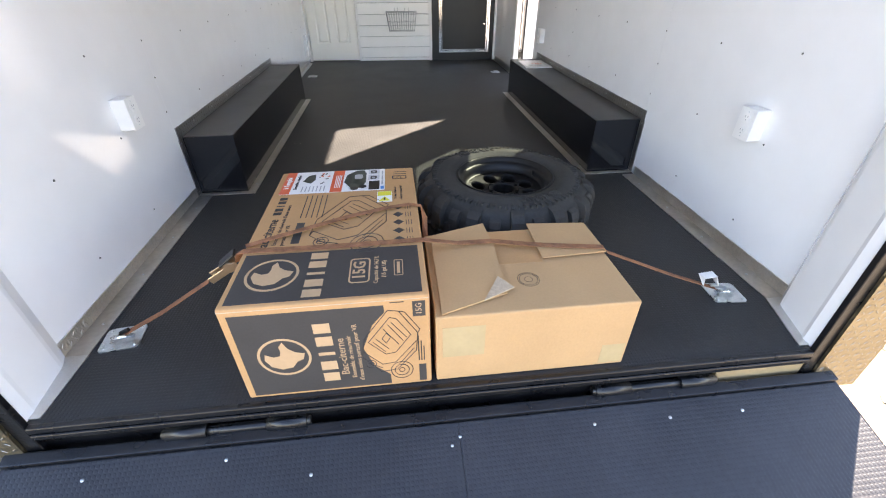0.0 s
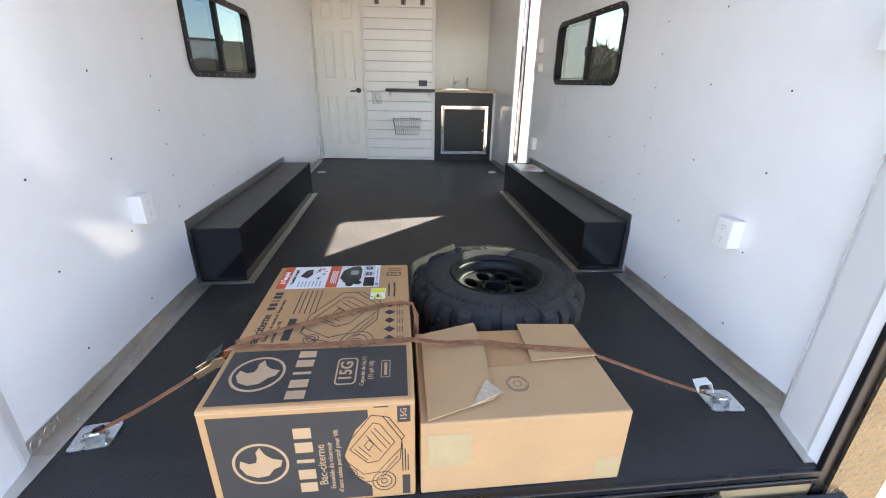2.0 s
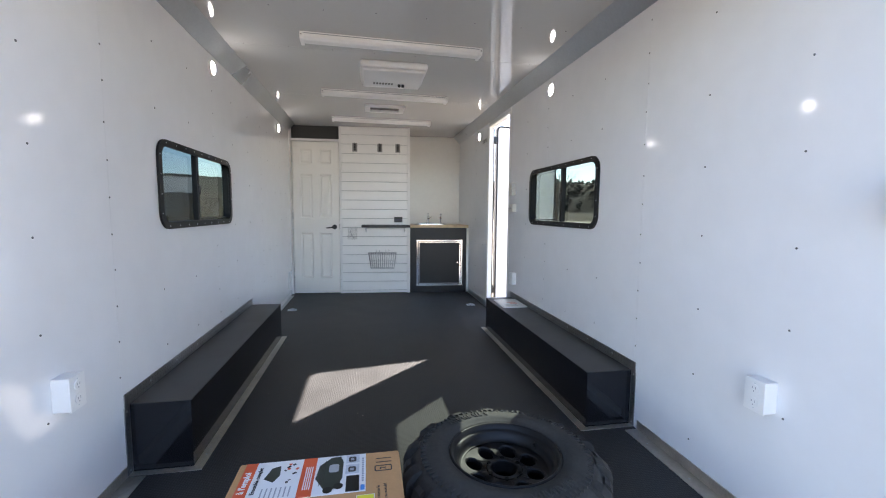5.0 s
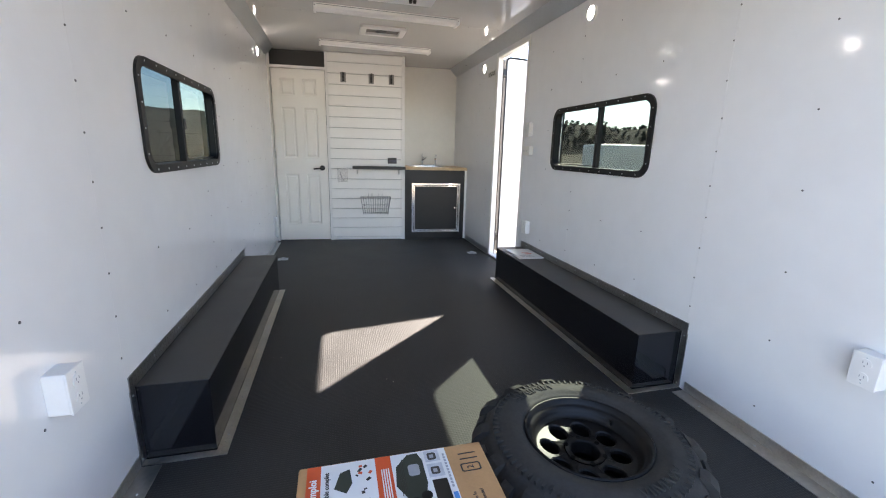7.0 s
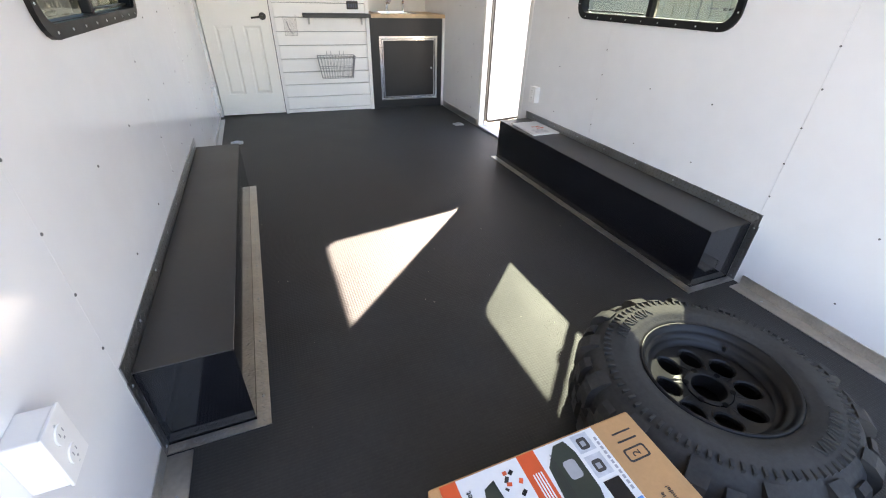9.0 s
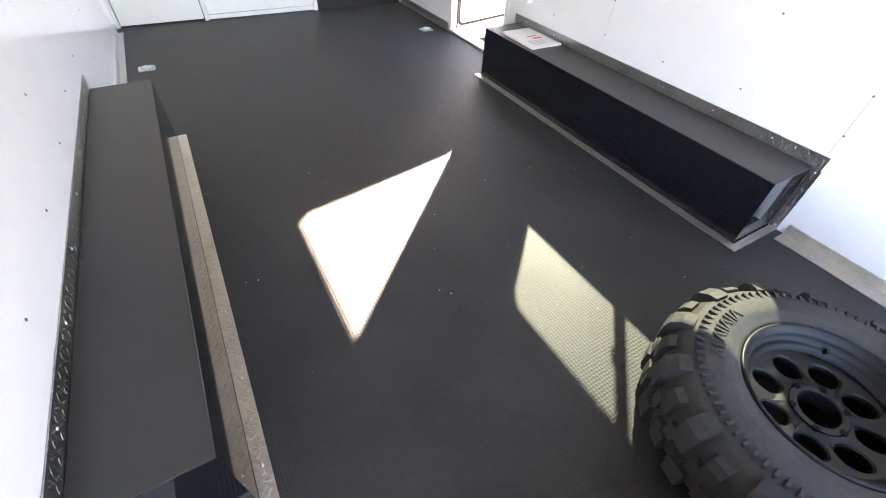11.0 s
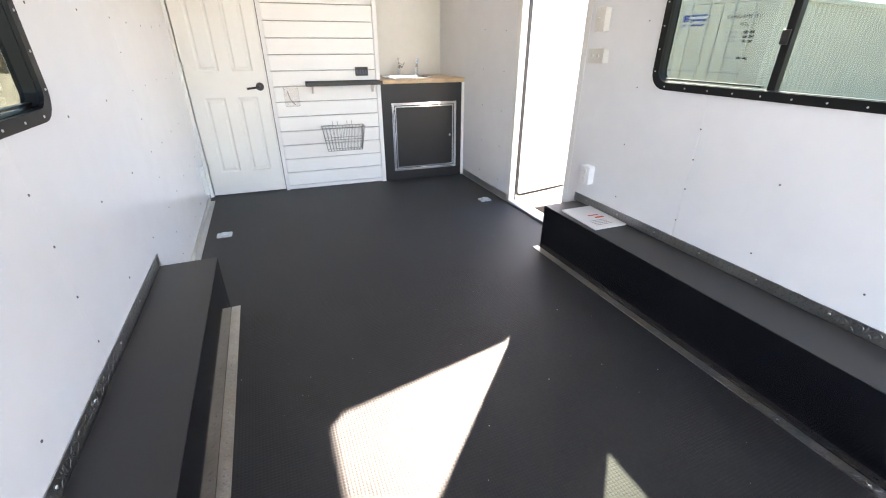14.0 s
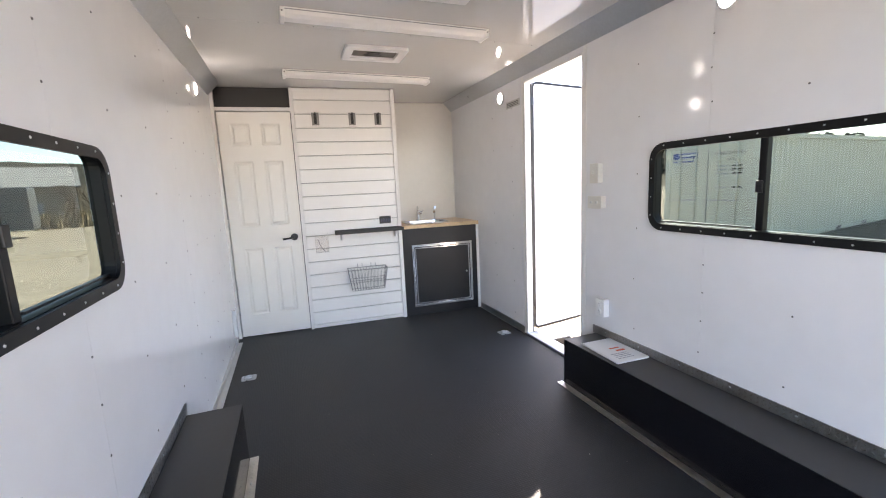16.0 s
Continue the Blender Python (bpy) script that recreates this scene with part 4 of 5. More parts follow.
for sc, z in ((1.0, 0.006), (0.95, -0.08), (0.85, -0.13), (0.1, -0.14)):
    cur = [bm.verts.new((x * sc, y * sc, z)) for x, y in rounded(-0.20, 0.20, -0.15, 0.15, 0.07, 5)]
    if prev:
        for i in range(len(cur)):
            j = (i + 1) % len(cur)
            bm.faces.new((prev[i], prev[j], cur[j], cur[i])).smooth = True
    prev = cur
bm.faces.new(prev)
part("bowl", bm, STEEL, sink)
fa = thing("faucet", "chrome single-lever sink faucet", "faucet", PART @ pose(0.29, 0.47, 0.943))
bm = bmesh.new()
lathe(bm, [(0.028, 0.0), (0.026, 0.012), (0.016, 0.02), (0.016, 0.09), (0.02, 0.1), (0.0004, 0.115)], 20)
part("body", bm, CHROME, fa)
bm = bmesh.new()
tube(bm, [(0, 0, 0.07), (0.0, -0.06, 0.11), (0, -0.12, 0.105), (0, -0.13, 0.085)], 0.010, 10)
part("spout", bm, CHROME, fa)
bm = bmesh.new()
tube(bm, [(0, 0, 0.11), (0.0, 0.02, 0.16)], 0.008, 10)
tube(bm, [(0.016, 0, 0.08), (0.06, -0.01, 0.12)], 0.007, 10)
part("lever", bm, CHROME, fa)
sp = thing("side_sprayer", "chrome pull-out side sprayer by the sink", "sprayer", PART @ pose(0.475, 0.47, 0.943))
bm = bmesh.new()
lathe(bm, [(0.022, 0.0), (0.02, 0.012), (0.012, 0.02), (0.013, 0.09), (0.0004, 0.1)], 16)
part("body", bm, CHROME, sp)
bm = bmesh.new()
tube(bm, [(0, 0, 0.08), (0.0, -0.02, 0.14), (0, -0.045, 0.145)], 0.013, 10)
part("head", bm, CHROME, sp)
nook = solid("wall_nook", B(0.001, 0.83, 0.622, 0.66, 0.0, ZC - 0.003), mat("cream_nook_lining", (0.74, 0.72, 0.67), 0.2, var=0.04, scale=2, fine=20, bump=0.03, bump_scale=2, rough_var=0.06), "cream semi-gloss wall behind the sink", "wall", "structure", PART)


# ---- printed carton ----
AX0, AX1, AY0, AY1, AH = -0.535, -0.032, 0.860, 1.652, 0.325
carton = thing("printed_carton", "brown cardboard carton with dark printed panels, lying on its side", "cardboard box")
bm = bmesh.new()
box(bm, AX0, AX1, AY0, AY1, 0.001, AH, bevel=0.006, seg=2)
part("body", bm, CARD, carton)
FRONT = Matrix(((1, 0, 0, 0), (0, 0, -1, AY0), (0, 1, 0, 0), (0, 0, 0, 1)))


def plane_print(u0, u1, v0, v1, material, base, lift=0.0006, name="print", label=""):
    return part(name, B(u0, u1, v0, v1, 0.0002, lift), material, carton, label, base)


def emblem(base, cu, cv, r, ink, ground_lift):
    """A ring with a plain horned head shape inside."""
    bm = bmesh.new()
    n = 36
    ring_frame(bm, [(cu + r * math.cos(2 * math.pi * i / n), cv + r * math.sin(2 * math.pi * i / n)) for i in range(n)],
               [(cu + r * 0.9 * math.cos(2 * math.pi * i / n), cv + r * 0.9 * math.sin(2 * math.pi * i / n)) for i in range(n)], ground_lift, ground_lift + 0.0004)
    part("emblem_ring", bm, ink, carton, m=base)
    shape = [(0.05, 0.84), (0.2, 0.48), (0.46, 0.24), (0.82, 0.14), (0.72, -0.18), (0.46, -0.3), (0.22, -0.62), (-0.2, -0.7), (-0.6, -0.5), (-0.8, -0.1), (-0.74, 0.22), (-0.42, 0.04), (-0.16, 0.1), (-0.1, 0.35), (-0.12, 0.6)]
    bm = bmesh.new()
    vs = [bm.verts.new((cu + r * 0.95 * a, cv + r * 0.95 * b, ground_lift + 0.0004)) for a, b in shape]
    lo = [bm.verts.new((cu + r * 0.95 * a, cv + r * 0.95 * b, ground_lift)) for a, b in shape]
    bm.faces.new(vs)
    for i in range(len(vs)):
        j = (i + 1) % len(vs)
        bm.faces.new((lo[i], lo[j], vs[j], vs[i]))
    part("emblem", bm, ink, carton, m=base)


def brand_bars(base, u, v, length, height, ink, lift):
    """Five block strokes standing for a brand name that runs upwards."""
    step = length / 5
    for k in range(5):
        c = v - length / 2 + step * (k + 0.5)
        w = step * (0.12 if k == 2 else 0.36)
        part("brand_block", B(u - height / 2, u + height / 2, c - w, c + w, lift, lift + 0.0004), ink, carton, m=base)


def line_art(base, cu, cv, sx, sy, ink, lift, turn=0.0, r=0.0011):
    """Outline drawing of a wheeled waste tank."""
    def P(a, b):
        c, s = math.cos(turn), math.sin(turn)
        return Vector((cu + sx * (a * c - b * s), cv + sy * (a * s + b * c), lift))
    loops = [
        [(-0.5, -0.15), (-0.42, 0.12), (0.02, 0.5), (0.2, 0.48), (0.5, 0.15), (0.46, -0.12), (0.1, -0.4), (-0.2, -0.42), (-0.5, -0.15)],
        [(-0.5, -0.15), (-0.46, -0.08), (-0.16, -0.3), (0.08, -0.28), (0.47, 0.03)],
        [(-0.36, 0.06), (0.04, 0.4), (0.15, 0.38), (0.38, 0.13), (0.1, -0.12), (-0.08, -0.14), (-0.36, 0.06)],
        [(0.06, 0.33), (0.3, 0.1)], [(0.0, 0.3), (0.24, 0.05)], [(-0.08, 0.24), (0.16, 0.0)],
        [(-0.22, 0.1), (-0.02, -0.06)], [(-0.28, 0.06), (-0.08, -0.1)],
        [(-0.12, 0.1), (-0.04, 0.18), (0.03, 0.12), (-0.05, 0.03), (-0.12, 0.1)],
        [(0.2, 0.48), (0.3, 0.46), (0.54, 0.2), (0.5, 0.15)],
        [(-0.42, -0.26), (-0.16, -0.36)], [(0.14, -0.32), (0.42, -0.08)],
    ]
    for cx, cy, rad in ((0.18, -0.42, 0.2), (0.18, -0.42, 0.13), (0.18, -0.42, 0.05), (-0.36, -0.28, 0.09), (-0.36, -0.28, 0.05)):
        loops.append([(cx + rad * math.cos(2 * math.pi * i / 16), cy + 0.7 * rad * math.sin(2 * math.pi * i / 16)) for i in range(17)])
    bm = bmesh.new()
    for lp in loops:
        for a, b in zip(lp, lp[1:]):
            cyl(bm, P(*a), P(*b), r, seg=4)
    part("line_drawing", bm, ink, carton, m=base)


def up(base, u, v, lift, turn=90):
    return base @ pose(u, v, lift, 0, 0, turn)


# front face: print panel, emblem, lettering, drawing
plane_print(-0.515, -0.145, 0.012, 0.302, INK, FRONT, name="print_panel")
emblem(FRONT, -0.410, 0.152, 0.067, TANTXT, 0.0008)
brand_bars(FRONT, -0.303, 0.152, 0.225, 0.042, TANTXT, 0.0008)
writing("lettering", "Bac-citerne", 0.030, TANTXT, carton, up(FRONT, -0.264, 0.135, 0.001))
writing("lettering", "Ensemble de réservoir", 0.0175, TANTXT, carton, up(FRONT, -0.242, 0.13, 0.001))
writing("lettering", "d'eaux usées portatif pour VR", 0.0175, TANTXT, carton, up(FRONT, -0.223, 0.142, 0.001))
tank = part("tank_print", prism(bmesh.new(), [(-0.208, 0.16), (-0.178, 0.24), (-0.135, 0.29), (-0.095, 0.25), (-0.073, 0.19), (-0.095, 0.1), (-0.145, 0.05), (-0.185, 0.09)], 0.0007, 0.0010), CARD, carton, m=FRONT)
line_art(FRONT, -0.140, 0.165, 0.15, 0.24, INKTXT, 0.0012)
plane_print(-0.075, -0.043, 0.258, 0.308, INK, FRONT, name="print_tag")
writing("lettering", "15G", 0.022, TANTXT, carton, up(FRONT, -0.059, 0.283, 0.001))
plane_print(-0.066, -0.046, 0.012, 0.08, INK, FRONT, name="print_tag")
for k in range(3):
    plane_print(-0.052 - k * 0.007, -0.049 - k * 0.007, 0.095, 0.15 + 0.02 * k, INKTXT, FRONT, name="text_bar")
plane_print(-0.13, -0.095, 0.307, 0.31, INKTXT, FRONT, name="text_bar")

# top face
TOP = Matrix(((1, 0, 0, 0), (0, 1, 0, 0), (0, 0, 1, AH), (0, 0, 0, 1)))
plane_print(-0.520, -0.048, 0.874, 1.082, INK, TOP, name="print_panel")
emblem(TOP, -0.430, 0.985, 0.068, TANTXT, 0.0008)
brand_bars(TOP, -0.318, 0.978, 0.20, 0.046, TANTXT, 0.0008)
bm = bmesh.new()
ring_frame(bm, rounded(-0.232, -0.178, 0.925, 1.032, 0.012, 4), rounded(-0.228, -0.182, 0.929, 1.028, 0.009, 4), 0.0008, 0.0012)
part("tag_outline", bm, TANTXT, carton, m=TOP)
writing("lettering", "15G", 0.046, TANTXT, carton, up(TOP, -0.205, 0.979, 0.001), bold=0.0008)
writing("lettering", "Capacité de 56,7 L", 0.016, TANTXT, carton, up(TOP, -0.162, 0.978, 0.001))
writing("lettering", "(15 gal. US)", 0.016, TANTXT, carton, up(TOP, -0.142, 0.978, 0.001))
bm = bmesh.new()
ring_frame(bm, rounded(-0.116, -0.092, 0.945, 1.015, 0.003, 2), rounded(-0.114, -0.094, 0.947, 1.013, 0.002, 2), 0.0008, 0.0012)
part("tag_outline", bm, TANTXT, carton, m=TOP)
plane_print(-0.108, -0.100, 0.955, 1.005, TANTXT, TOP, 0.001, "brand_block")
writing("lettering", "ac-citerne", 0.040, INKTXT, carton, up(TOP, -0.487, 1.20, 0.0005), bold=0.0005)
brand_bars(TOP, -0.487, 1.37, 0.13, 0.026, INKTXT, 0.0006)
writing("lettering", "Ensemble de réservoir d'eaux usées", 0.017, INKTXT, carton, up(TOP, -0.457, 1.25, 0.0005))
writing("lettering", "portatif pour VR", 0.017, INKTXT, carton, up(TOP, -0.436, 1.18, 0.0005))
plane_print(-0.412, -0.388, 1.13, 1.25, INK, TOP, name="print_tag")
for k in range(5):
    plane_print(-0.41 + k * 0.017, -0.407 + k * 0.017, 1.28, 1.44, INKTXT, TOP, name="text_bar")
line_art(TOP, -0.25, 1.245, 0.24, 0.34, INKTXT, 0.0008, 0.15, 0.0012)
for k in range(5):
    c = 1.12 + k * 0.05
    plane_print(-0.012, 0.012, -0.012, 0.012, INK, TOP @ pose(-0.098, c, 0, 0, 0, 45), name="symbol")
    for j in range(3):
        plane_print(-0.075 + j * 0.008, -0.073 + j * 0.008, c - 0.018, c + 0.012, INKTXT, TOP, name="text_bar")
writing("lettering", "robuste au monde!", 0.014, INKTXT, carton, up(TOP, -0.085, 1.43, 0.0005))
writing("lettering", "Le bac-citerne le", 0.014, INKTXT, carton, up(TOP, -0.105, 1.43, 0.0005))
bm = bmesh.new()
ring_frame(bm, rounded(-0.115, -0.06, 1.545, 1.575, 0.006, 3), rounded(-0.111, -0.064, 1.549, 1.571, 0.004, 3), 0.0005, 0.0009)
part("tag_outline", bm, INKTXT, carton, m=TOP)
writing("lettering", "2", 0.026, INKTXT, carton, up(TOP, -0.088, 1.56, 0.0005, 90))
plane_print(-0.11, -0.06, 1.59, 1.594, INKTXT, TOP, name="text_bar")
plane_print(-0.11, -0.06, 1.61, 1.614, INKTXT, TOP, name="text_bar")

# glued label sheet
sheet = plane_print(-0.513, -0.142, 1.458, 1.646, PAPER, TOP, 0.001, "label_sheet", "white colour-printed label")
LAB = TOP @ pose(0, 0, 0.0011)
plane_print(-0.513, -0.478, 1.458, 1.646, RED, LAB, 0.0004, "label_red_band")
writing("lettering", "à l'emploi", 0.026, PAPER, carton, up(LAB, -0.496, 1.55, 0.0008), bold=0.0006)
writing("lettering", "Ensemble complet", 0.017, INKTXT, carton, up(LAB, -0.463, 1.555, 0.0005), bold=0.0003)
plane_print(-0.338, -0.296, 1.458, 1.646, RED, LAB, 0.0004, "label_red_band")
for k in range(4):
    plane_print(-0.325 + k * 0.006, -0.322 + k * 0.006, 1.49, 1.60, PAPER, LAB, 0.0007, "text_bar")
bm = bmesh.new()
prism(bm, [(-0.292, 1.535), (-0.285, 1.60), (-0.25, 1.638), (-0.222, 1.640), (-0.212, 1.61), (-0.212, 1.53), (-0.225, 1.485), (-0.26, 1.475)], 0.0002, 0.0006)
part("label_tank_picture", bm, GREEN_DARK, carton, m=LAB)
for c in ((-0.222, 1.492), (-0.252, 1.478)):
    bm = bmesh.new()
    cyl(bm, (*c, 0.0003), (*c, 0.0009), 0.014, seg=16)
    part("label_wheel_picture", bm, BLACKPL, carton, m=LAB)
for a in ((-0.204, -0.162, 1.60, 1.642), (-0.204, -0.162, 1.545, 1.592)):
    plane_print(*a, mat("pale_photo_print", (0.55, 0.57, 0.6), 0.35, var=0.25, scale=40), LAB, 0.0004, "label_photo")
    um, vm = (a[0] + a[1]) / 2, (a[2] + a[3]) / 2
    part("label_photo_subject", prism(bmesh.new(), rounded(um - 0.013, um + 0.011, vm - 0.015, vm + 0.012, 0.006, 3), 0.0005, 0.0008), INK, carton, m=LAB)
    plane_print(um - 0.007, um + 0.004, vm - 0.008, vm + 0.004, GREYPR, LAB, 0.0011, "label_photo_subject")
for k in range(4):
    plane_print(-0.28 + k * 0.004, -0.2785 + k * 0.004, 1.50 + k * 0.006, 1.60 + k * 0.008, INKTXT, LAB, 0.0009, "label_tank_ridge")
part("label_tank_lid", prism(bmesh.new(), rounded(-0.255, -0.225, 1.56, 1.60, 0.008, 3), 0.0005, 0.0009), GREYPR, carton, m=LAB)
plane_print(-0.2, -0.161, 1.462, 1.535, BLACKPL, LAB, 0.001, "label_black_square")
plane_print(-0.157, -0.145, 1.464, 1.487, BLUE, LAB, 0.0007, "label_blue_mark")
for k in range(11):
    plane_print(-0.154, -0.148, 1.503 + k * 0.0112, 1.511 + k * 0.0112, GREYPR, LAB, 0.0005, "text_bar")
bm = bmesh.new()
prism(bm, [(-0.445, 1.56), (-0.43, 1.61), (-0.405, 1.62), (-0.40, 1.57), (-0.415, 1.54)], 0.0002, 0.0006)
part("label_tank_picture", bm, GREEN_DARK, carton, m=LAB)
for k in range(9):
    u, v = -0.39 + 0.045 * random.random(), 1.53 + 0.1 * random.random()
    plane_print(-0.004, 0.004, -0.002, 0.002 + 0.01 * random.random(), random.choice((RED, INKTXT, BLACKPL)), LAB @ pose(u, v, 0, 0, 0, random.uniform(0, 180)), 0.0005, "label_fitting_picture")
for k in range(7):
    plane_print(-0.44 + k * 0.013, -0.436 + k * 0.013, 1.47, 1.515, GREYPR, LAB, 0.0004, "text_bar")
plane_print(-0.168, -0.116, 1.362, 1.442, PAPER, TOP, 0.0012, "warning_label")
plane_print(-0.166, -0.118, 1.408, 1.44, YELLOW, TOP, 0.0016, "warning_band")
bm = bmesh.new()
prism(bm, [(-0.162, 1.368), (-0.122, 1.368), (-0.142, 1.402)], 0.0012, 0.0016)
part("warning_triangle", bm, YELLOW, carton, m=TOP)
plane_print(-0.145, -0.139, 1.374, 1.392, INKTXT, TOP, 0.002, "warning_mark")
part("lid_seam", B(AX0 + 0.002, AX1 - 0.002, AY0 - 0.0008, AY0 + 0.004, AH - 0.010, AH - 0.008), KRAFT_EDGE, carton)

# ---- plain carton with loose flaps ----
BX0, BX1, BY0, BY1, BH = -0.018, 0.538, 0.862, 1.262, 0.243
plain = thing("plain_carton", "plain brown cardboard carton with loose folded flaps", "cardboard box")
bm = bmesh.new()
box(bm, BX0, BX1, BY0, BY1, 0.001, BH, bevel=0.005, seg=2)
part("body", bm, CARDL, plain)
flap = bmesh.new()
prism(flap, [(0.0, 0.865), (0.185, 0.93), (0.195, 1.15), (0.185, 1.285), (0.0, 1.225)], 0.004, 0.008)
part("flap", flap, CARDL, plain, "loose bent flap", m=pose(0, 0, BH + 0.001, 1.8, 0.6, 0) @ Matrix.Translation((0, 0.0, -0.0275)))
part("flap", prism(bmesh.new(), [(0.33, 1.075), (0.535, 1.085), (0.532, 1.258), (0.335, 1.275)], 0.001, 0.005), CARDL, plain, m=pose(0, 0, BH, 0.4, 0, 0))
part("flap_gap", B(0.19, 0.33, 1.07, 1.255, 0.0002, 0.0008), CARD, plain, m=pose(0, 0, BH))
corner = bmesh.new()
prism(corner, [(0.115, 0.895), (0.205, 0.935), (0.17, 0.985)], 0.0, 0.003)
part("torn_corner", corner, KRAFT_EDGE, plain, "torn pale corrugated corner", m=pose(0, 0, BH - 0.032, 3, -1, 0))
part("tape", B(0.0, 0.115, BY0 - 0.0008, BY0 - 0.0002, 0.095, 0.205), TAPE, plain, "strip of clear tan tape")
part("tape", B(0.46, 0.530, BY0 - 0.0008, BY0 - 0.0002, 0.012, 0.085), TAPE, plain)
stamp = bmesh.new()
for r in (0.032, 0.027, 0.012):
    n = 28
    ring_frame(stamp, [(0.262 + r * math.cos(2 * math.pi * i / n), 0.99 + r * math.sin(2 * math.pi * i / n)) for i in range(n)],
               [(0.262 + (r - 0.0012) * math.cos(2 * math.pi * i / n), 0.99 + (r - 0.0012) * math.sin(2 * math.pi * i / n)) for i in range(n)], 0.0003, 0.0006)
part("stamp", stamp, INKTXT, plain, "round printed stamp", m=pose(0, 0, BH))


# ---- ratchet strap ----
def ribbon(bm, pts, width, thick=0.0018):
    pts = [Vector(p) for p in pts]
    rows = []
    for i, p in enumerate(pts):
        d = (pts[min(i + 1, len(pts) - 1)] - pts[max(i - 1, 0)]).normalized()
        side = d.cross(Vector((0, 0, 1))).normalized() * width / 2
        upv = side.cross(d).normalized() * thick / 2
        rows.append([bm.verts.new(p + a) for a in (side + upv, -side + upv, -side - upv, side - upv)])
    for a, b in zip(rows, rows[1:]):
        for i in range(4):
            j = (i + 1) % 4
            bm.faces.new((a[i], a[j], b[j], b[i]))
    bm.faces.new(rows[0]), bm.faces.new(rows[-1])
    return bm


strap = thing("ratchet_strap", "orange camouflage ratchet strap tied over the cartons", "strap")
main = [(-0.60, 1.20, 0.23), (-0.545, 1.105, 0.322), (-0.533, 1.098, 0.3315), (-0.40, 1.096, 0.3305), (-0.284, 1.095, 0.3305), (-0.15, 1.098, 0.3305), (-0.036, 1.10, 0.331), (-0.012, 1.115, 0.318), (0.08, 1.15, 0.278), (0.19, 1.165, 0.268), (0.31, 1.14, 0.262), (0.42, 1.118, 0.262), (0.532, 1.10, 0.261), (0.549, 1.10, 0.24), (0.80, 1.115, 0.12), (1.01, 1.125, 0.03)]
part("webbing", ribbon(bmesh.new(), main, 0.022), STRAP, strap)
part("webbing", ribbon(bmesh.new(), [(-1.0, 1.135, 0.018), (-0.86, 1.155, 0.085), (-0.70, 1.185, 0.175)], 0.026), STRAP, strap)
tail_pts = [(-0.53, 1.12, 0.334), (-0.45, 1.155, 0.338), (-0.35, 1.20, 0.340), (-0.24, 1.255, 0.339), (-0.13, 1.30, 0.336), (-0.06, 1.318, 0.334), (-0.022, 1.318, 0.326), (-0.010, 1.314, 0.28), (-0.012, 1.30, 0.20)]
part("loose_tail", ribbon(bmesh.new(), tail_pts, 0.019), STRAP, strap)
bm = bmesh.new()
box(bm, -0.045, 0.055, -0.019, -0.015, -0.010, 0.014, bevel=0.002)
box(bm, -0.045, 0.055, 0.015, 0.019, -0.010, 0.014, bevel=0.002)
cyl(bm, (0.03, -0.022, 0.006), (0.03, 0.022, 0.006), 0.017, seg=14)
cyl(bm, (-0.03, -0.018, 0.0), (-0.03, 0.018, 0.0), 0.008, seg=10)
rat = part("ratchet", bm, mat("bronze_steel", (0.45, 0.33, 0.22), 0.3, 1.0), strap, m=Matrix.Translation((-0.65, 1.19, 0.205)) @ pose(0, 0, 0, 0, -28, 12))
part("ratchet_handle", B(0.012, 0.075, -0.02, 0.02, 0.018, 0.026, bevel=0.003), BLACKPL, rat, m=pose(0, 0, 0, 0, -8, 0))
bm = bmesh.new()
tube(bm, [(0.985, 1.125, 0.045), (1.02, 1.127, 0.04), (1.05, 1.128, 0.03), (1.055, 1.128, 0.012), (1.035, 1.127, 0.01)], 0.006, 8)
part("hook", bm, ZINC, strap)
bm = bmesh.new()
tube(bm, [(-0.97, 1.14, 0.04), (-0.995, 1.138, 0.03), (-1.005, 1.137, 0.012)], 0.006, 8)
part("hook", bm, BLACK_STEEL, strap)
part("white_pad", ribbon(bmesh.new(), [(0.955, 1.125, 0.055), (0.945, 1.13, 0.085), (0.99, 1.13, 0.09), (1.01, 1.127, 0.05)], 0.032, 0.003), WHITEPL, strap, "white folded tag")

# ---- spare wheel ----
WHEEL = pose(0.360, 1.690, 0.0, 0, 0, 20) @ Matrix.Diagonal((1.045, 1.045, 1.02, 1))
wheel = thing("spare_wheel", "off-road spare tyre on a matte black steel rim, lying flat", "spare wheel", WHEEL)
TW, R0 = 0.262, 0.356
prof = [(0.188, 0.020), (0.200, 0.004), (0.250, 0.0), (0.305, 0.018), (0.330, 0.045), (0.340, 0.070), (0.342, 0.131), (0.340, 0.192), (0.330, 0.217),
        (0.316, 0.234), (0.306, 0.245), (0.298, 0.246), (0.294, 0.251), (0.274, 0.259), (0.245, 0.263), (0.222, 0.262), (0.218, 0.258), (0.206, 0.257), (0.196, 0.250), (0.189, 0.238)]
bm = bmesh.new()
lathe(bm, prof, 72, closed=True)
tyre = part("tyre", bm, TYRE, wheel)
# shoulder lugs and centre blocks
NL = 28
top_lug = [(0.335, 0.150), (0.361, 0.150), (0.361, 0.202), (0.354, 0.224), (0.332, 0.244), (0.306, 0.252), (0.306, 0.232), (0.33, 0.205)]

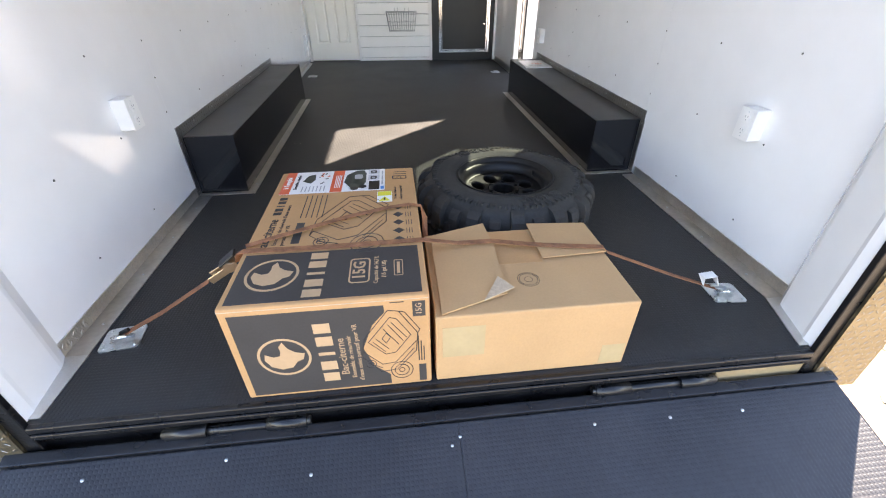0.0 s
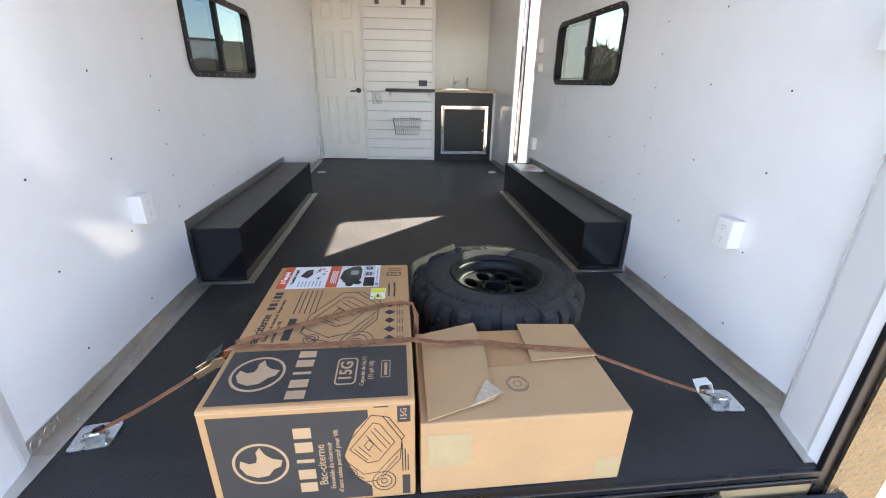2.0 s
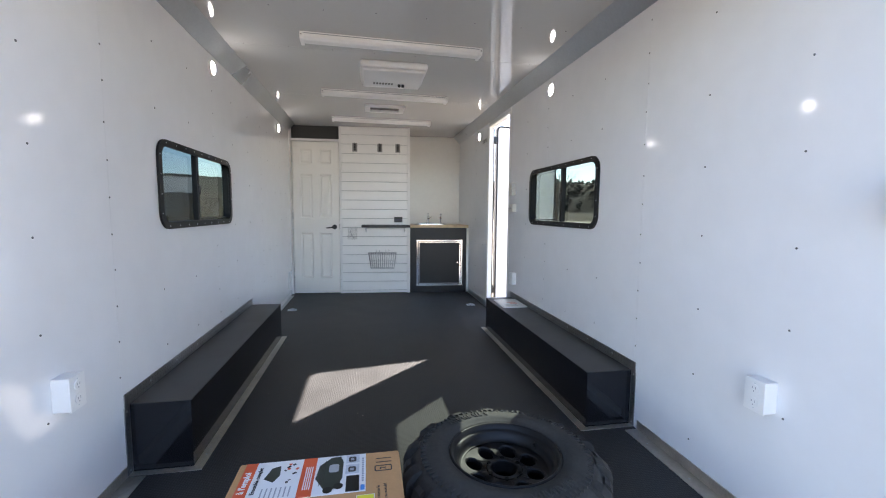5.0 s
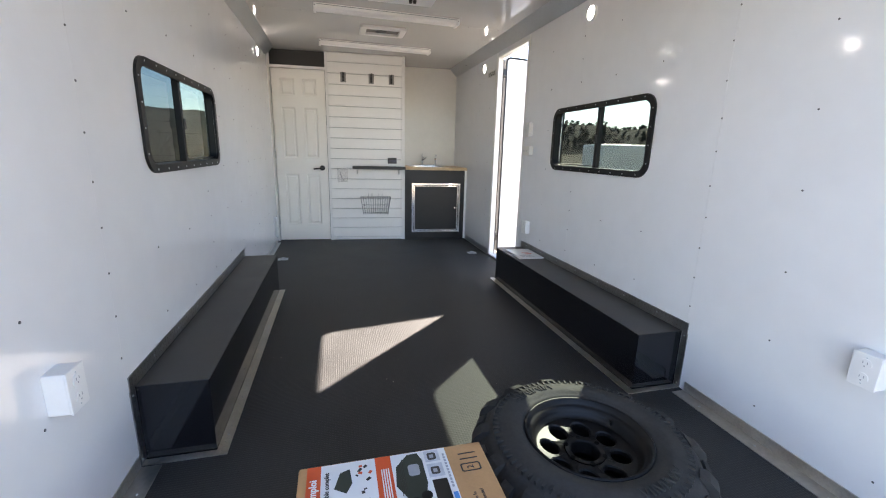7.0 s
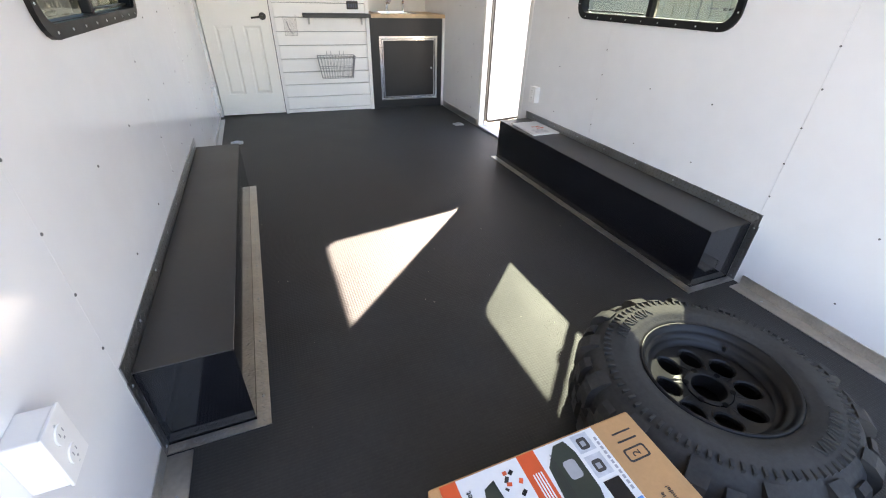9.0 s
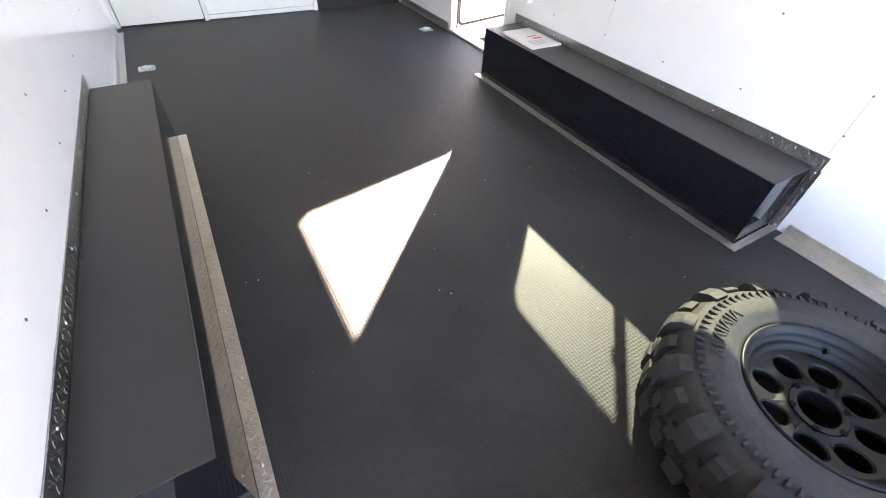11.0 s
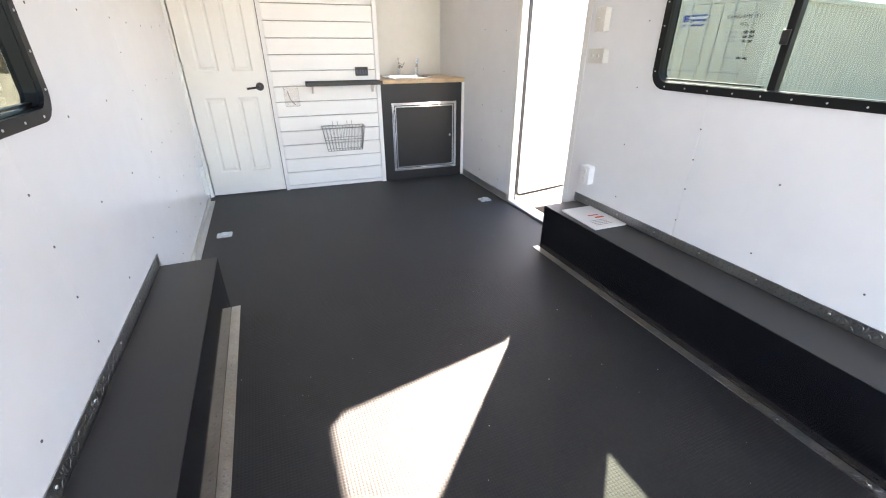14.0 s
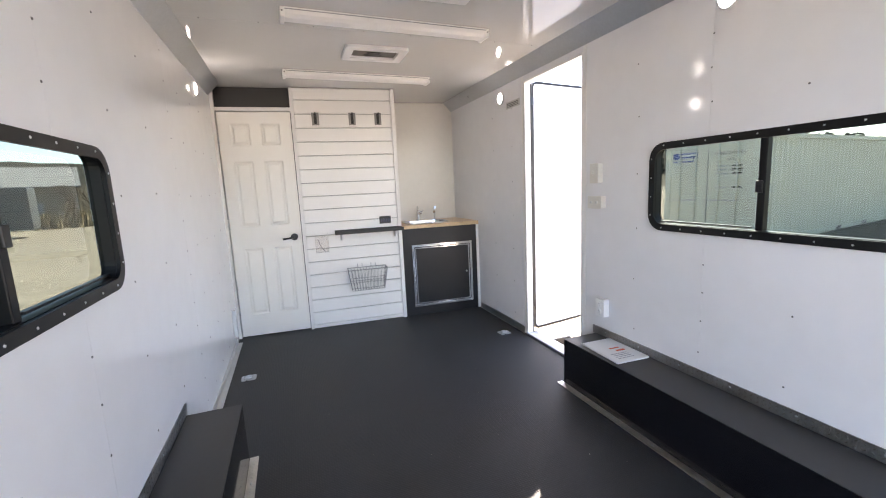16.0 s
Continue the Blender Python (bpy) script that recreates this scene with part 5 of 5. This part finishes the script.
def lug_mesh(profile, half, skew):
    bm = bmesh.new()
    a = [bm.verts.new((r, -half, z)) for r, z in profile]
    b = [bm.verts.new((r, half + skew * 0, z)) for r, z in profile]
    n = len(profile)
    bm.faces.new(a), bm.faces.new(list(reversed(b)))
    for i in range(n):
        j = (i + 1) % n
        bm.faces.new((a[i], b[i], b[j], a[j]))
    return mesh_of("lug", bm, TYRE)


short_lug = [(0.335, 0.150), (0.356, 0.150), (0.356, 0.198), (0.346, 0.220), (0.330, 0.230), (0.325, 0.222), (0.335, 0.20)]
LUG_A, LUG_B = lug_mesh(top_lug, 0.0225, 0), lug_mesh(short_lug, 0.0185, 0)
mid = [(0.336, 0.090), (0.357, 0.090), (0.357, 0.140), (0.336, 0.140)]
LUG_C = lug_mesh(mid, 0.014, 0)
for k in range(NL):
    a = 360 * k / NL
    shared("lug", LUG_A if k % 2 else LUG_B, tyre, pose(0, 0, 0, 0, 0, a))
    shared("lug", LUG_A if k % 2 else LUG_B, tyre, Matrix.Translation((0, 0, TW - 0.004)) @ pose(0, 0, 0, 180, 0, a + 5.6))
    for j, dz in enumerate((-0.015, 0.032)):
        shared("lug", LUG_C, tyre, pose(0, 0, dz, 0, 0, a + 3 + 5.6 * j))
# sidewall bars: two raised rows of letter-like strokes and fine ribs
bar = bmesh.new()
box(bar, 0.236, 0.266, -0.0022, 0.0022, 0.2535, 0.2655)
RIBM = mesh_of("sidewall_rib", bar, TYRE)
for a0 in (70, 250):
    for k in range(14):
        w = pose(0, 0, 0.0012, 0, 0, a0 + k * 2.9) @ pose(0.251, 0, 0, 0, 0, (24, -24, 0, 0)[k % 4]) @ pose(-0.251, 0, 0)
        shared("sidewall_rib", RIBM, tyre, w)
small = bmesh.new()
box(small, 0.276, 0.296, -0.0035, 0.0035, 0.2470, 0.2605)
SMALL = mesh_of("sidewall_block", small, TYRE)
for k in range(84):
    shared("sidewall_block", SMALL, tyre, pose(0, 0, -0.0012 * (k % 2), 0, 0, 360 * k / 84 + 2))
# rim
bm = bmesh.new()
lathe(bm, [(0.190, 0.236), (0.1965, 0.251), (0.193, 0.256), (0.187, 0.254), (0.182, 0.238), (0.176, 0.232), (0.170, 0.231), (0.166, 0.212), (0.160, 0.200), (0.152, 0.196)], 64)
rim = part("rim", bm, RIM, wheel)
DISC = Matrix.Translation((0, 0, 0.032)) @ Matrix.Diagonal((0.905, 0.895, 1, 1))
# disc with eight round windows
bm = bmesh.new()
NH, RC, RH = 8, 0.121, 0.031
seg = 16
for k in range(NH):
    a0 = 2 * math.pi * k / NH
    half = math.pi / NH
    outer = []
    for i in range(seg):
        t = 2 * math.pi * i / seg
        du, dv = math.cos(t), math.sin(t)
        m = max(abs(du), abs(dv))
        sq = (du / m, dv / m)
        rr = RC + sq[0] * (0.052 if sq[0] > 0 else 0.050)
        aa = a0 + sq[1] * half
        outer.append((rr, aa))
    def zz(r):
        return 0.160 - 0.16 * max(0.0, 0.17 - r) + 2.2 * max(0.0, 0.11 - r) ** 2 * 3
    vo = [bm.verts.new((r * math.cos(a), r * math.sin(a), zz(r))) for r, a in outer]
    cx, cy = RC * math.cos(a0), RC * math.sin(a0)
    def hole(rad, dz):
        out = []
        for i in range(seg):
            t = a0 + 2 * math.pi * i / seg
            x, y = cx + rad * math.cos(t) * 0.95, cy + rad * math.sin(t) * 1.2
            out.append(bm.verts.new((x, y, zz(math.hypot(x, y)) + dz)))
        return out
    vi, vj, vk = hole(RH + 0.004, 0.0), hole(RH, -0.004), hole(RH, -0.016)
    for a, b in ((vo, vi), (vi, vj), (vj, vk)):
        for i in range(seg):
            j = (i + 1) % seg
            bm.faces.new((a[i], a[j], b[j], b[i]))
bmesh.ops.remove_doubles(bm, verts=bm.verts, dist=0.0006)
part("disc", bm, RIM, rim, m=DISC)
bm = bmesh.new()
lathe(bm, [(0.0685, 0.1565), (0.066, 0.157), (0.052, 0.157), (0.0505, 0.1555), (0.0495, 0.150), (0.0495, 0.11)], 40)
part("hub_face", bm, RIM, rim, m=DISC)
bm = bmesh.new()
lathe(bm, [(0.162, 0.202), (0.160, 0.06), (0.17, 0.03), (0.19, 0.02)], 48)
part("barrel", bm, RIM, rim)
HOLE = mat("deep_black", (0.002, 0.002, 0.002), 0.8, spec=0.1)
for k in range(6):
    a = 2 * math.pi * k / 6
    bm = bmesh.new()
    cyl(bm, (0.066 * math.cos(a), 0.066 * math.sin(a), 0.148), (0.066 * math.cos(a), 0.066 * math.sin(a), 0.1585), 0.0085, seg=12)
    part("bolt_hole", bm, HOLE, rim, m=DISC)
bm = bmesh.new()
cyl(bm, (0.165, 0.02, 0.205), (0.155, 0.02, 0.228), 0.005, seg=8)
part("valve", bm, BLACKPL, rim)

# ---- crumbs on the floor ----
crumb = thing("floor_crumbs", "tiny pale crumbs of dust on the black floor", "debris", kind="stuff")
bm = bmesh.new()
for k in range(150):
    x, y = random.uniform(-0.85, 0.93), random.uniform(0.95, 5.8)
    r = random.choice((0.0012, 0.0016, 0.0022, 0.0035))
    q = random.uniform(0, 3)
    vsx = [bm.verts.new((x + r * math.cos(q + i * 1.57) * random.uniform(0.5, 1.2), y + r * math.sin(q + i * 1.57), 0.0006)) for i in range(4)]
    tip = bm.verts.new((x, y, 0.0006 + r * 0.7))
    for i in range(4):
        bm.faces.new((vsx[i], vsx[(i + 1) % 4], tip))
part("crumbs", bm, mat("pale_dust", (0.5, 0.47, 0.4), 0.9), crumb)["kind"] = "stuff"

# ---- outside ----
bm = bmesh.new()
grid = {}
ext = [-1500 + 0, -700, -350, -180, -110, -70, -45] + list(range(-34, 38, 2)) + [45, 70, 110, 180, 350, 700, 1500]
for i, x in enumerate(ext):
    for j, y in enumerate(ext):
        far = max(abs(x), abs(y - 3))
        z = GROUND + (0.0 if far < 6 else 0.10 * noise.noise(Vector((x * 0.15, y * 0.15, 0))))
        grid[i, j] = bm.verts.new((x, y, z - (0.0 if far > 3 else 0.0)))
for i in range(len(ext) - 1):
    for j in range(len(ext) - 1):
        bm.faces.new((grid[i, j], grid[i + 1, j], grid[i + 1, j + 1], grid[i, j + 1])).smooth = True
solid("ground", bm, DIRT, "pale sunlit dirt and gravel lot", "ground", "structure")

gravel = thing("gravel", "scattered gravel stones on the dirt lot", "gravel", kind="stuff")
bm = bmesh.new()
for k in range(2600):
    if k % 2:
        x, y = random.uniform(-9, -2.0), random.uniform(0, 16)
    else:
        x, y = random.uniform(1.5, 5), random.uniform(-2, 9)
    r = random.uniform(0.012, 0.045)
    vsx = [bm.verts.new((x + r * math.cos(i * 1.2566 + k) * random.uniform(0.6, 1.1), y + r * math.sin(i * 1.2566 + k), GROUND + 0.004)) for i in range(5)]
    tip = bm.verts.new((x, y, GROUND + r * 0.8))
    for i in range(5):
        bm.faces.new((vsx[i], vsx[(i + 1) % 5], tip))
part("stones", bm, GRAVEL, gravel)["kind"] = "stuff"


def ridge(name, label, x0, y0, x1, y1, h, depth, seed, material, n=90, uneven=0.35):
    bm = bmesh.new()
    a, b = Vector((x0, y0, 0)), Vector((x1, y1, 0))
    side = (b - a).cross(Vector((0, 0, 1))).normalized()
    rows = []
    for i in range(n + 1):
        t = i / n
        p = a.lerp(b, t)
        hh = h * (1.0 - 0.7 * uneven + uneven * noise.noise(Vector((t * 5, seed, 0))) + 0.06 * noise.noise(Vector((t * 40, seed, 1))))
        rows.append([bm.verts.new(p + side * depth * s + Vector((0, 0, GROUND - 0.5 + hh * f))) for s, f in ((-1, 0), (-0.5, 0.55), (-0.1, 0.97), (0.3, 1.0), (1, 0))])
    for r, s in zip(rows, rows[1:]):
        for k in range(4):
            bm.faces.new((r[k], r[k + 1], s[k + 1], s[k])).smooth = True
    return solid(name, bm, material, label, "hill", "structure")


ridge("backdrop_hill_west", "low dark scrub-covered hill on the horizon", -330, 40, -20, 430, 24.6, 60, 3.1, HILL, uneven=0.05)
ridge("backdrop_slope_west", "dry brown scrub slope beyond the lot", -150, 25, -2, 150, 6.4, 30, 1.3, SLOPE, uneven=0.12)
ridge("backdrop_hill_east", "wooded hill on the horizon", 20, 260, 330, 30, 19.5, 45, 7.7, mat("wooded_hill", (0.007, 0.008, 0.006), 0.95, var=0.4, scale=0.2, fine=1.5, spec=0.05))
ridge("backdrop_slope_east", "dry brown slope beyond the lot", 0, 120, 160, 20, 3.4, 16, 4.2, SLOPE)

# shipping container: door end towards the trailer
cont = thing("shipping_container", "pale green-white steel shipping container with double doors", "shipping container", pose(10.5, 9.12, GROUND, 0, 0, 8.5))
CL, CW, CH = 12.19, 2.44, 2.90
part("floor_frame", B(0.0, CL, 0.0, CW, 0.0, 0.16), CONT, cont)
part("roof_sheet", B(0.02, CL, 0.02, CW - 0.02, CH - 0.06, CH), CONT, cont)
for y in (0.05, CW - 0.05):
    bm = bmesh.new()
    x, pts = 0.16, []
    while x < CL - 0.1:
        for dx, dy in ((0, 0.0), (0.07, 0.0), (0.14, 0.036), (0.21, 0.036)):
            pts.append((x + dx, y + (dy if y < 1 else -dy)))
        x += 0.28
    lo = [bm.verts.new((a, b, 0.16)) for a, b in pts]
    hi = [bm.verts.new((a, b, CH - 0.12)) for a, b in pts]
    for i in range(len(pts) - 1):
        bm.faces.new((lo[i], lo[i + 1], hi[i + 1], hi[i]))
    part("corrugated_side", bm, CONT, cont)
    part("top_rail", B(0.0, CL, y - 0.05, y + 0.05, CH - 0.12, CH - 0.061), CONT, cont)
for x in (5.0, 7.05):
    part("fork_pocket", B(x, x + 0.36, -0.004, 0.02, 0.02, 0.13), SLOT, cont)
for y in (0.0, CW - 0.16):
    part("corner_post", B(-0.01, 0.16, y, y + 0.16, 0.0, CH), CONT, cont)
part("end_header", B(-0.008, 0.1, 0.16, CW - 0.16, CH - 0.13, CH - 0.001), CONT, cont)
for k, (a, b) in enumerate(((0.17, 1.205), (1.235, 2.27))):
    d = part("container_door", B(0.0, 0.045, a, b, 0.17, CH - 0.14), CONT, cont)
    for z in (0.55, 1.15, 1.75, 2.35):
        part("rib", B(-0.028, -0.0005, a + 0.06, b - 0.06, z - 0.025, z + 0.025), CONT, d)
    for f in (0.28, 0.72):
        y = a + (b - a) * f
        bm = bmesh.new()
        cyl(bm, (-0.045, y, 0.12), (-0.045, y, CH - 0.09), 0.021, seg=10)
        part("lock_bar", bm, CONT, d)
        for z in (0.5, 1.45, 2.3):
            part("bar_guide", B(-0.075, -0.001, y - 0.05, y + 0.05, z - 0.035, z + 0.035), CONT, d)
        part("bar_handle", B(-0.07, -0.05, y - 0.02, y + 0.38, 1.19, 1.225), GREYPR, d)
    for z in (0.4, 1.0, 1.9, 2.5):
        yy = a - 0.02 if k == 0 else b - 0.02
        part("hinge", B(-0.03, 0.0, yy, yy + 0.06, z - 0.05, z + 0.05), CONT, d)
part("door_seal", B(0.004, 0.03, 1.206, 1.234, 0.17, CH - 0.14), CONT_SEAL, cont)
END = Matrix(((0, 0, -1, -0.0005), (-1, 0, 0, 0), (0, 1, 0, 0), (0, 0, 0, 1)))
part("blue_sign", B(-2.2, -1.5, 2.28, 2.54, 0.016, 0.022), SIGNBLUE, cont, "blue rental sign", END)
part("text_bar", B(-2.0, -1.55, 2.44, 2.50, 0.0221, 0.024), PAPER, cont, m=END)
writing("lettering", "850-5908", 0.11, PAPER, cont, END @ pose(-1.85, 2.35, 0.024), bold=0.004)
writing("lettering", "CONU 219054 0", 0.11, INKTXT, cont, END @ pose(-0.68, 2.45, 0.002), bold=0.003)
writing("lettering", "45G1", 0.11, INKTXT, cont, END @ pose(-0.62, 2.29, 0.002), bold=0.003)
for z in (2.12, 2.02, 1.92, 1.55):
    part("text_bar", B(-1.0, -0.72, z - 0.02, z + 0.02, 0.0005, 0.002), GREYPR, cont, m=END)
    part("text_bar", B(-0.6, -0.35, z - 0.028, z + 0.028, 0.0005, 0.002), INKTXT, cont, m=END)


def box_trailer(name, label, m, length, width, height, skin):
    t = thing(name, label, "trailer", m)
    part("body", B(0, length, 0, width, 0.45, height, bevel=0.05), skin, t)
    part("skirt", B(0.05, length - 0.05, -0.01, width + 0.01, 0.42, 0.47), ALU, t)
    for x in (length * 0.45, length * 0.62):
        for y in (-0.02, width - 0.16):
            bm = bmesh.new()
            cyl(bm, (x, y, 0.33), (x, y + 0.18, 0.33), 0.33, seg=20)
            w = part("wheel", bm, TYRE, t)
            bm = bmesh.new()
            cyl(bm, (x, y - 0.01, 0.33), (x, y, 0.33), 0.19, seg=16)
            part("hub", bm, ALU, w)
        part("fender", B(x - 0.4, x + 0.4, -0.2, 0.0, 0.68, 0.72), skin, t)
    part("hitch", B(length, length + 1.1, width / 2 - 0.05, width / 2 + 0.05, 0.42, 0.5), BLACK_STEEL, t)
    return t


white_tr = mat("white_trailer_skin", (0.42, 0.45, 0.47), 0.4, var=0.05)
box_trailer("cargo_trailer", "white enclosed cargo trailer parked on the lot", pose(11.4, 17.9, GROUND, 0, 0, -11), 4.3, 2.0, 2.25, white_tr)
box_trailer("cargo_trailer", "dark grey enclosed cargo trailer parked on the lot", pose(-20.6, 33.4, GROUND, 0, 0, 15), 5.2, 2.2, 3.05, DARKTR)


def house(m, w, d, h, label):
    hs = thing("house", label, "house", m)
    part("wall", B(0, w, 0, d, 0, h), SIDING, hs)
    bm = bmesh.new()
    prf = [(-0.4, h), (d / 2, h + d * 0.28), (d + 0.4, h), (d + 0.4, h - 0.15), (-0.4, h - 0.15)]
    e = [[bm.verts.new((x, a, b)) for a, b in prf] for x in (-0.4, w + 0.4)]
    bm.faces.new(e[0]), bm.faces.new(e[1])
    for i in range(5):
        bm.faces.new((e[0][i], e[1][i], e[1][(i + 1) % 5], e[0][(i + 1) % 5]))
    part("roof", bm, ROOF, hs)
    for k in range(int(w / 3)):
        wd = part("window", B(1 + k * 3, 2.2 + k * 3, -0.03, -0.001, 1.0, 2.1), GREYPR, hs)
    return hs


house(pose(-35, 52.8, GROUND, 0, 0, 22), 14, 8, 3.8, "low pale house with a grey shingle roof")



def bare_tree(m, height, seed, label, cat="tree", thick=1.0):
    rnd = random.Random(seed)
    t = thing("bare_tree" if cat == "tree" else "dry_bush", label, cat, m)
    trunk, twigs = bmesh.new(), bmesh.new()
    def grow(p, d, ln, r, lvl):
        q = p + d * ln
        cyl(trunk if lvl < 2 else twigs, p, q, r, r * 0.62, seg=6 if lvl < 2 else 4, caps=False)
        if lvl >= 4:
            return
        for _ in range(3 if lvl else 5):
            nd = (d + Vector((rnd.uniform(-1, 1), rnd.uniform(-1, 1), rnd.uniform(-0.1, 0.8))) * 0.75).normalized()
            grow(p.lerp(q, rnd.uniform(0.55, 1.0)), nd, ln * rnd.uniform(0.55, 0.8), r * 0.55, lvl + 1)
    grow(Vector((0, 0, -0.05)), Vector((0, 0, 1)), height * 0.32, height * 0.018 * thick, 0)
    part("trunk", trunk, BARK, t)
    part("crown", twigs, SCRUB if cat == "bush" else BARK, t)
    return t


bare_tree(pose(9.5, 20.5, GROUND), 5.0, 5, "bare leafless deciduous tree")
bare_tree(pose(12.0, 29.0, GROUND), 5.5, 8, "bare leafless deciduous tree")
for k in range(8):
    a = radians(-25 + 1.5 * k + random.uniform(-0.4, 0.4))
    d = random.uniform(45, 49)
    bare_tree(pose(-0.6 + d * math.sin(a), 2 + d * math.cos(a), GROUND, 0, 0, random.uniform(0, 360)), random.uniform(1.8, 3.0), 20 + k, "dry tan bush at the edge of the lot", "bush", 2.2)
for a, h, seed in ((-21.4, 5.2, 51), (-19.6, 4.4, 52)):
    bare_tree(pose(-0.6 + 48 * math.sin(radians(a)), 2 + 48 * math.cos(radians(a)), GROUND), h, seed, "bare leafless tree in dry brush", thick=1.8)
scrub = thing("dry_scrub", "band of dry tan brush beyond the dirt lot", "brush", kind="stuff")
bm = bmesh.new()
for k in range(2600):
    a, d = radians(random.uniform(-32, -6)), random.uniform(44, 66)
    x, y, h = -0.6 + d * math.sin(a), 2 + d * math.cos(a), random.uniform(0.3, 1.3)
    w, turn = random.uniform(0.05, 0.28), random.uniform(0, 3)
    tip = bm.verts.new((x + random.uniform(-0.3, 0.3), y, GROUND + h))
    foot = [bm.verts.new((x + w * math.cos(turn + q * 2.094), y + w * math.sin(turn + q * 2.094), GROUND - 0.1)) for q in range(3)]
    for q in range(3):
        bm.faces.new((foot[q], foot[(q + 1) % 3], tip))
part("brush", bm, SCRUB, scrub)["kind"] = "stuff"

pines = thing("pine_wood", "dark pine trees along the hill foot", "trees", kind="stuff")
bm = bmesh.new()
for k in range(1700):
    t = random.random()
    s = random.uniform(-0.1, 0.85)
    x, y = 20 + 310 * t - 0.596 * 45 * s, 260 - 230 * t - 0.803 * 45 * s
    hh = 19.5 * (0.755 + 0.35 * noise.noise(Vector((t * 5, 7.7, 0))) + 0.06 * noise.noise(Vector((t * 40, 7.7, 1))))
    base = GROUND - 1.0 + hh * (1.0 if s < 0.3 else (1 - s) / 0.7)
    h = random.uniform(1.3, 2.8)
    cyl(bm, (x, y, base - 4), (x, y, base + h * 0.5), 0.2, 0.12, seg=5)
    for j in range(5):
        a = random.uniform(0, 6.28)
        rr = h * random.uniform(0.16, 0.3)
        c = Vector((x + math.cos(a) * h * 0.2, y + math.sin(a) * h * 0.2, base + h * (0.3 + 0.13 * j)))
        ring = [bm.verts.new(c + Vector((rr * math.cos(q * 1.047 + a) * random.uniform(0.8, 1.2), rr * math.sin(q * 1.047 + a) * random.uniform(0.8, 1.2), rr * random.uniform(-0.35, 0.35)))) for q in range(6)]
        hi, lo = bm.verts.new(c + Vector((0, 0, rr * 0.95))), bm.verts.new(c - Vector((0, 0, rr * 0.7)))
        for q in range(6):
            bm.faces.new((ring[q], ring[(q + 1) % 6], hi))
            bm.faces.new((ring[(q + 1) % 6], ring[q], lo))
part("crowns", bm, PINE, pines)["kind"] = "stuff"
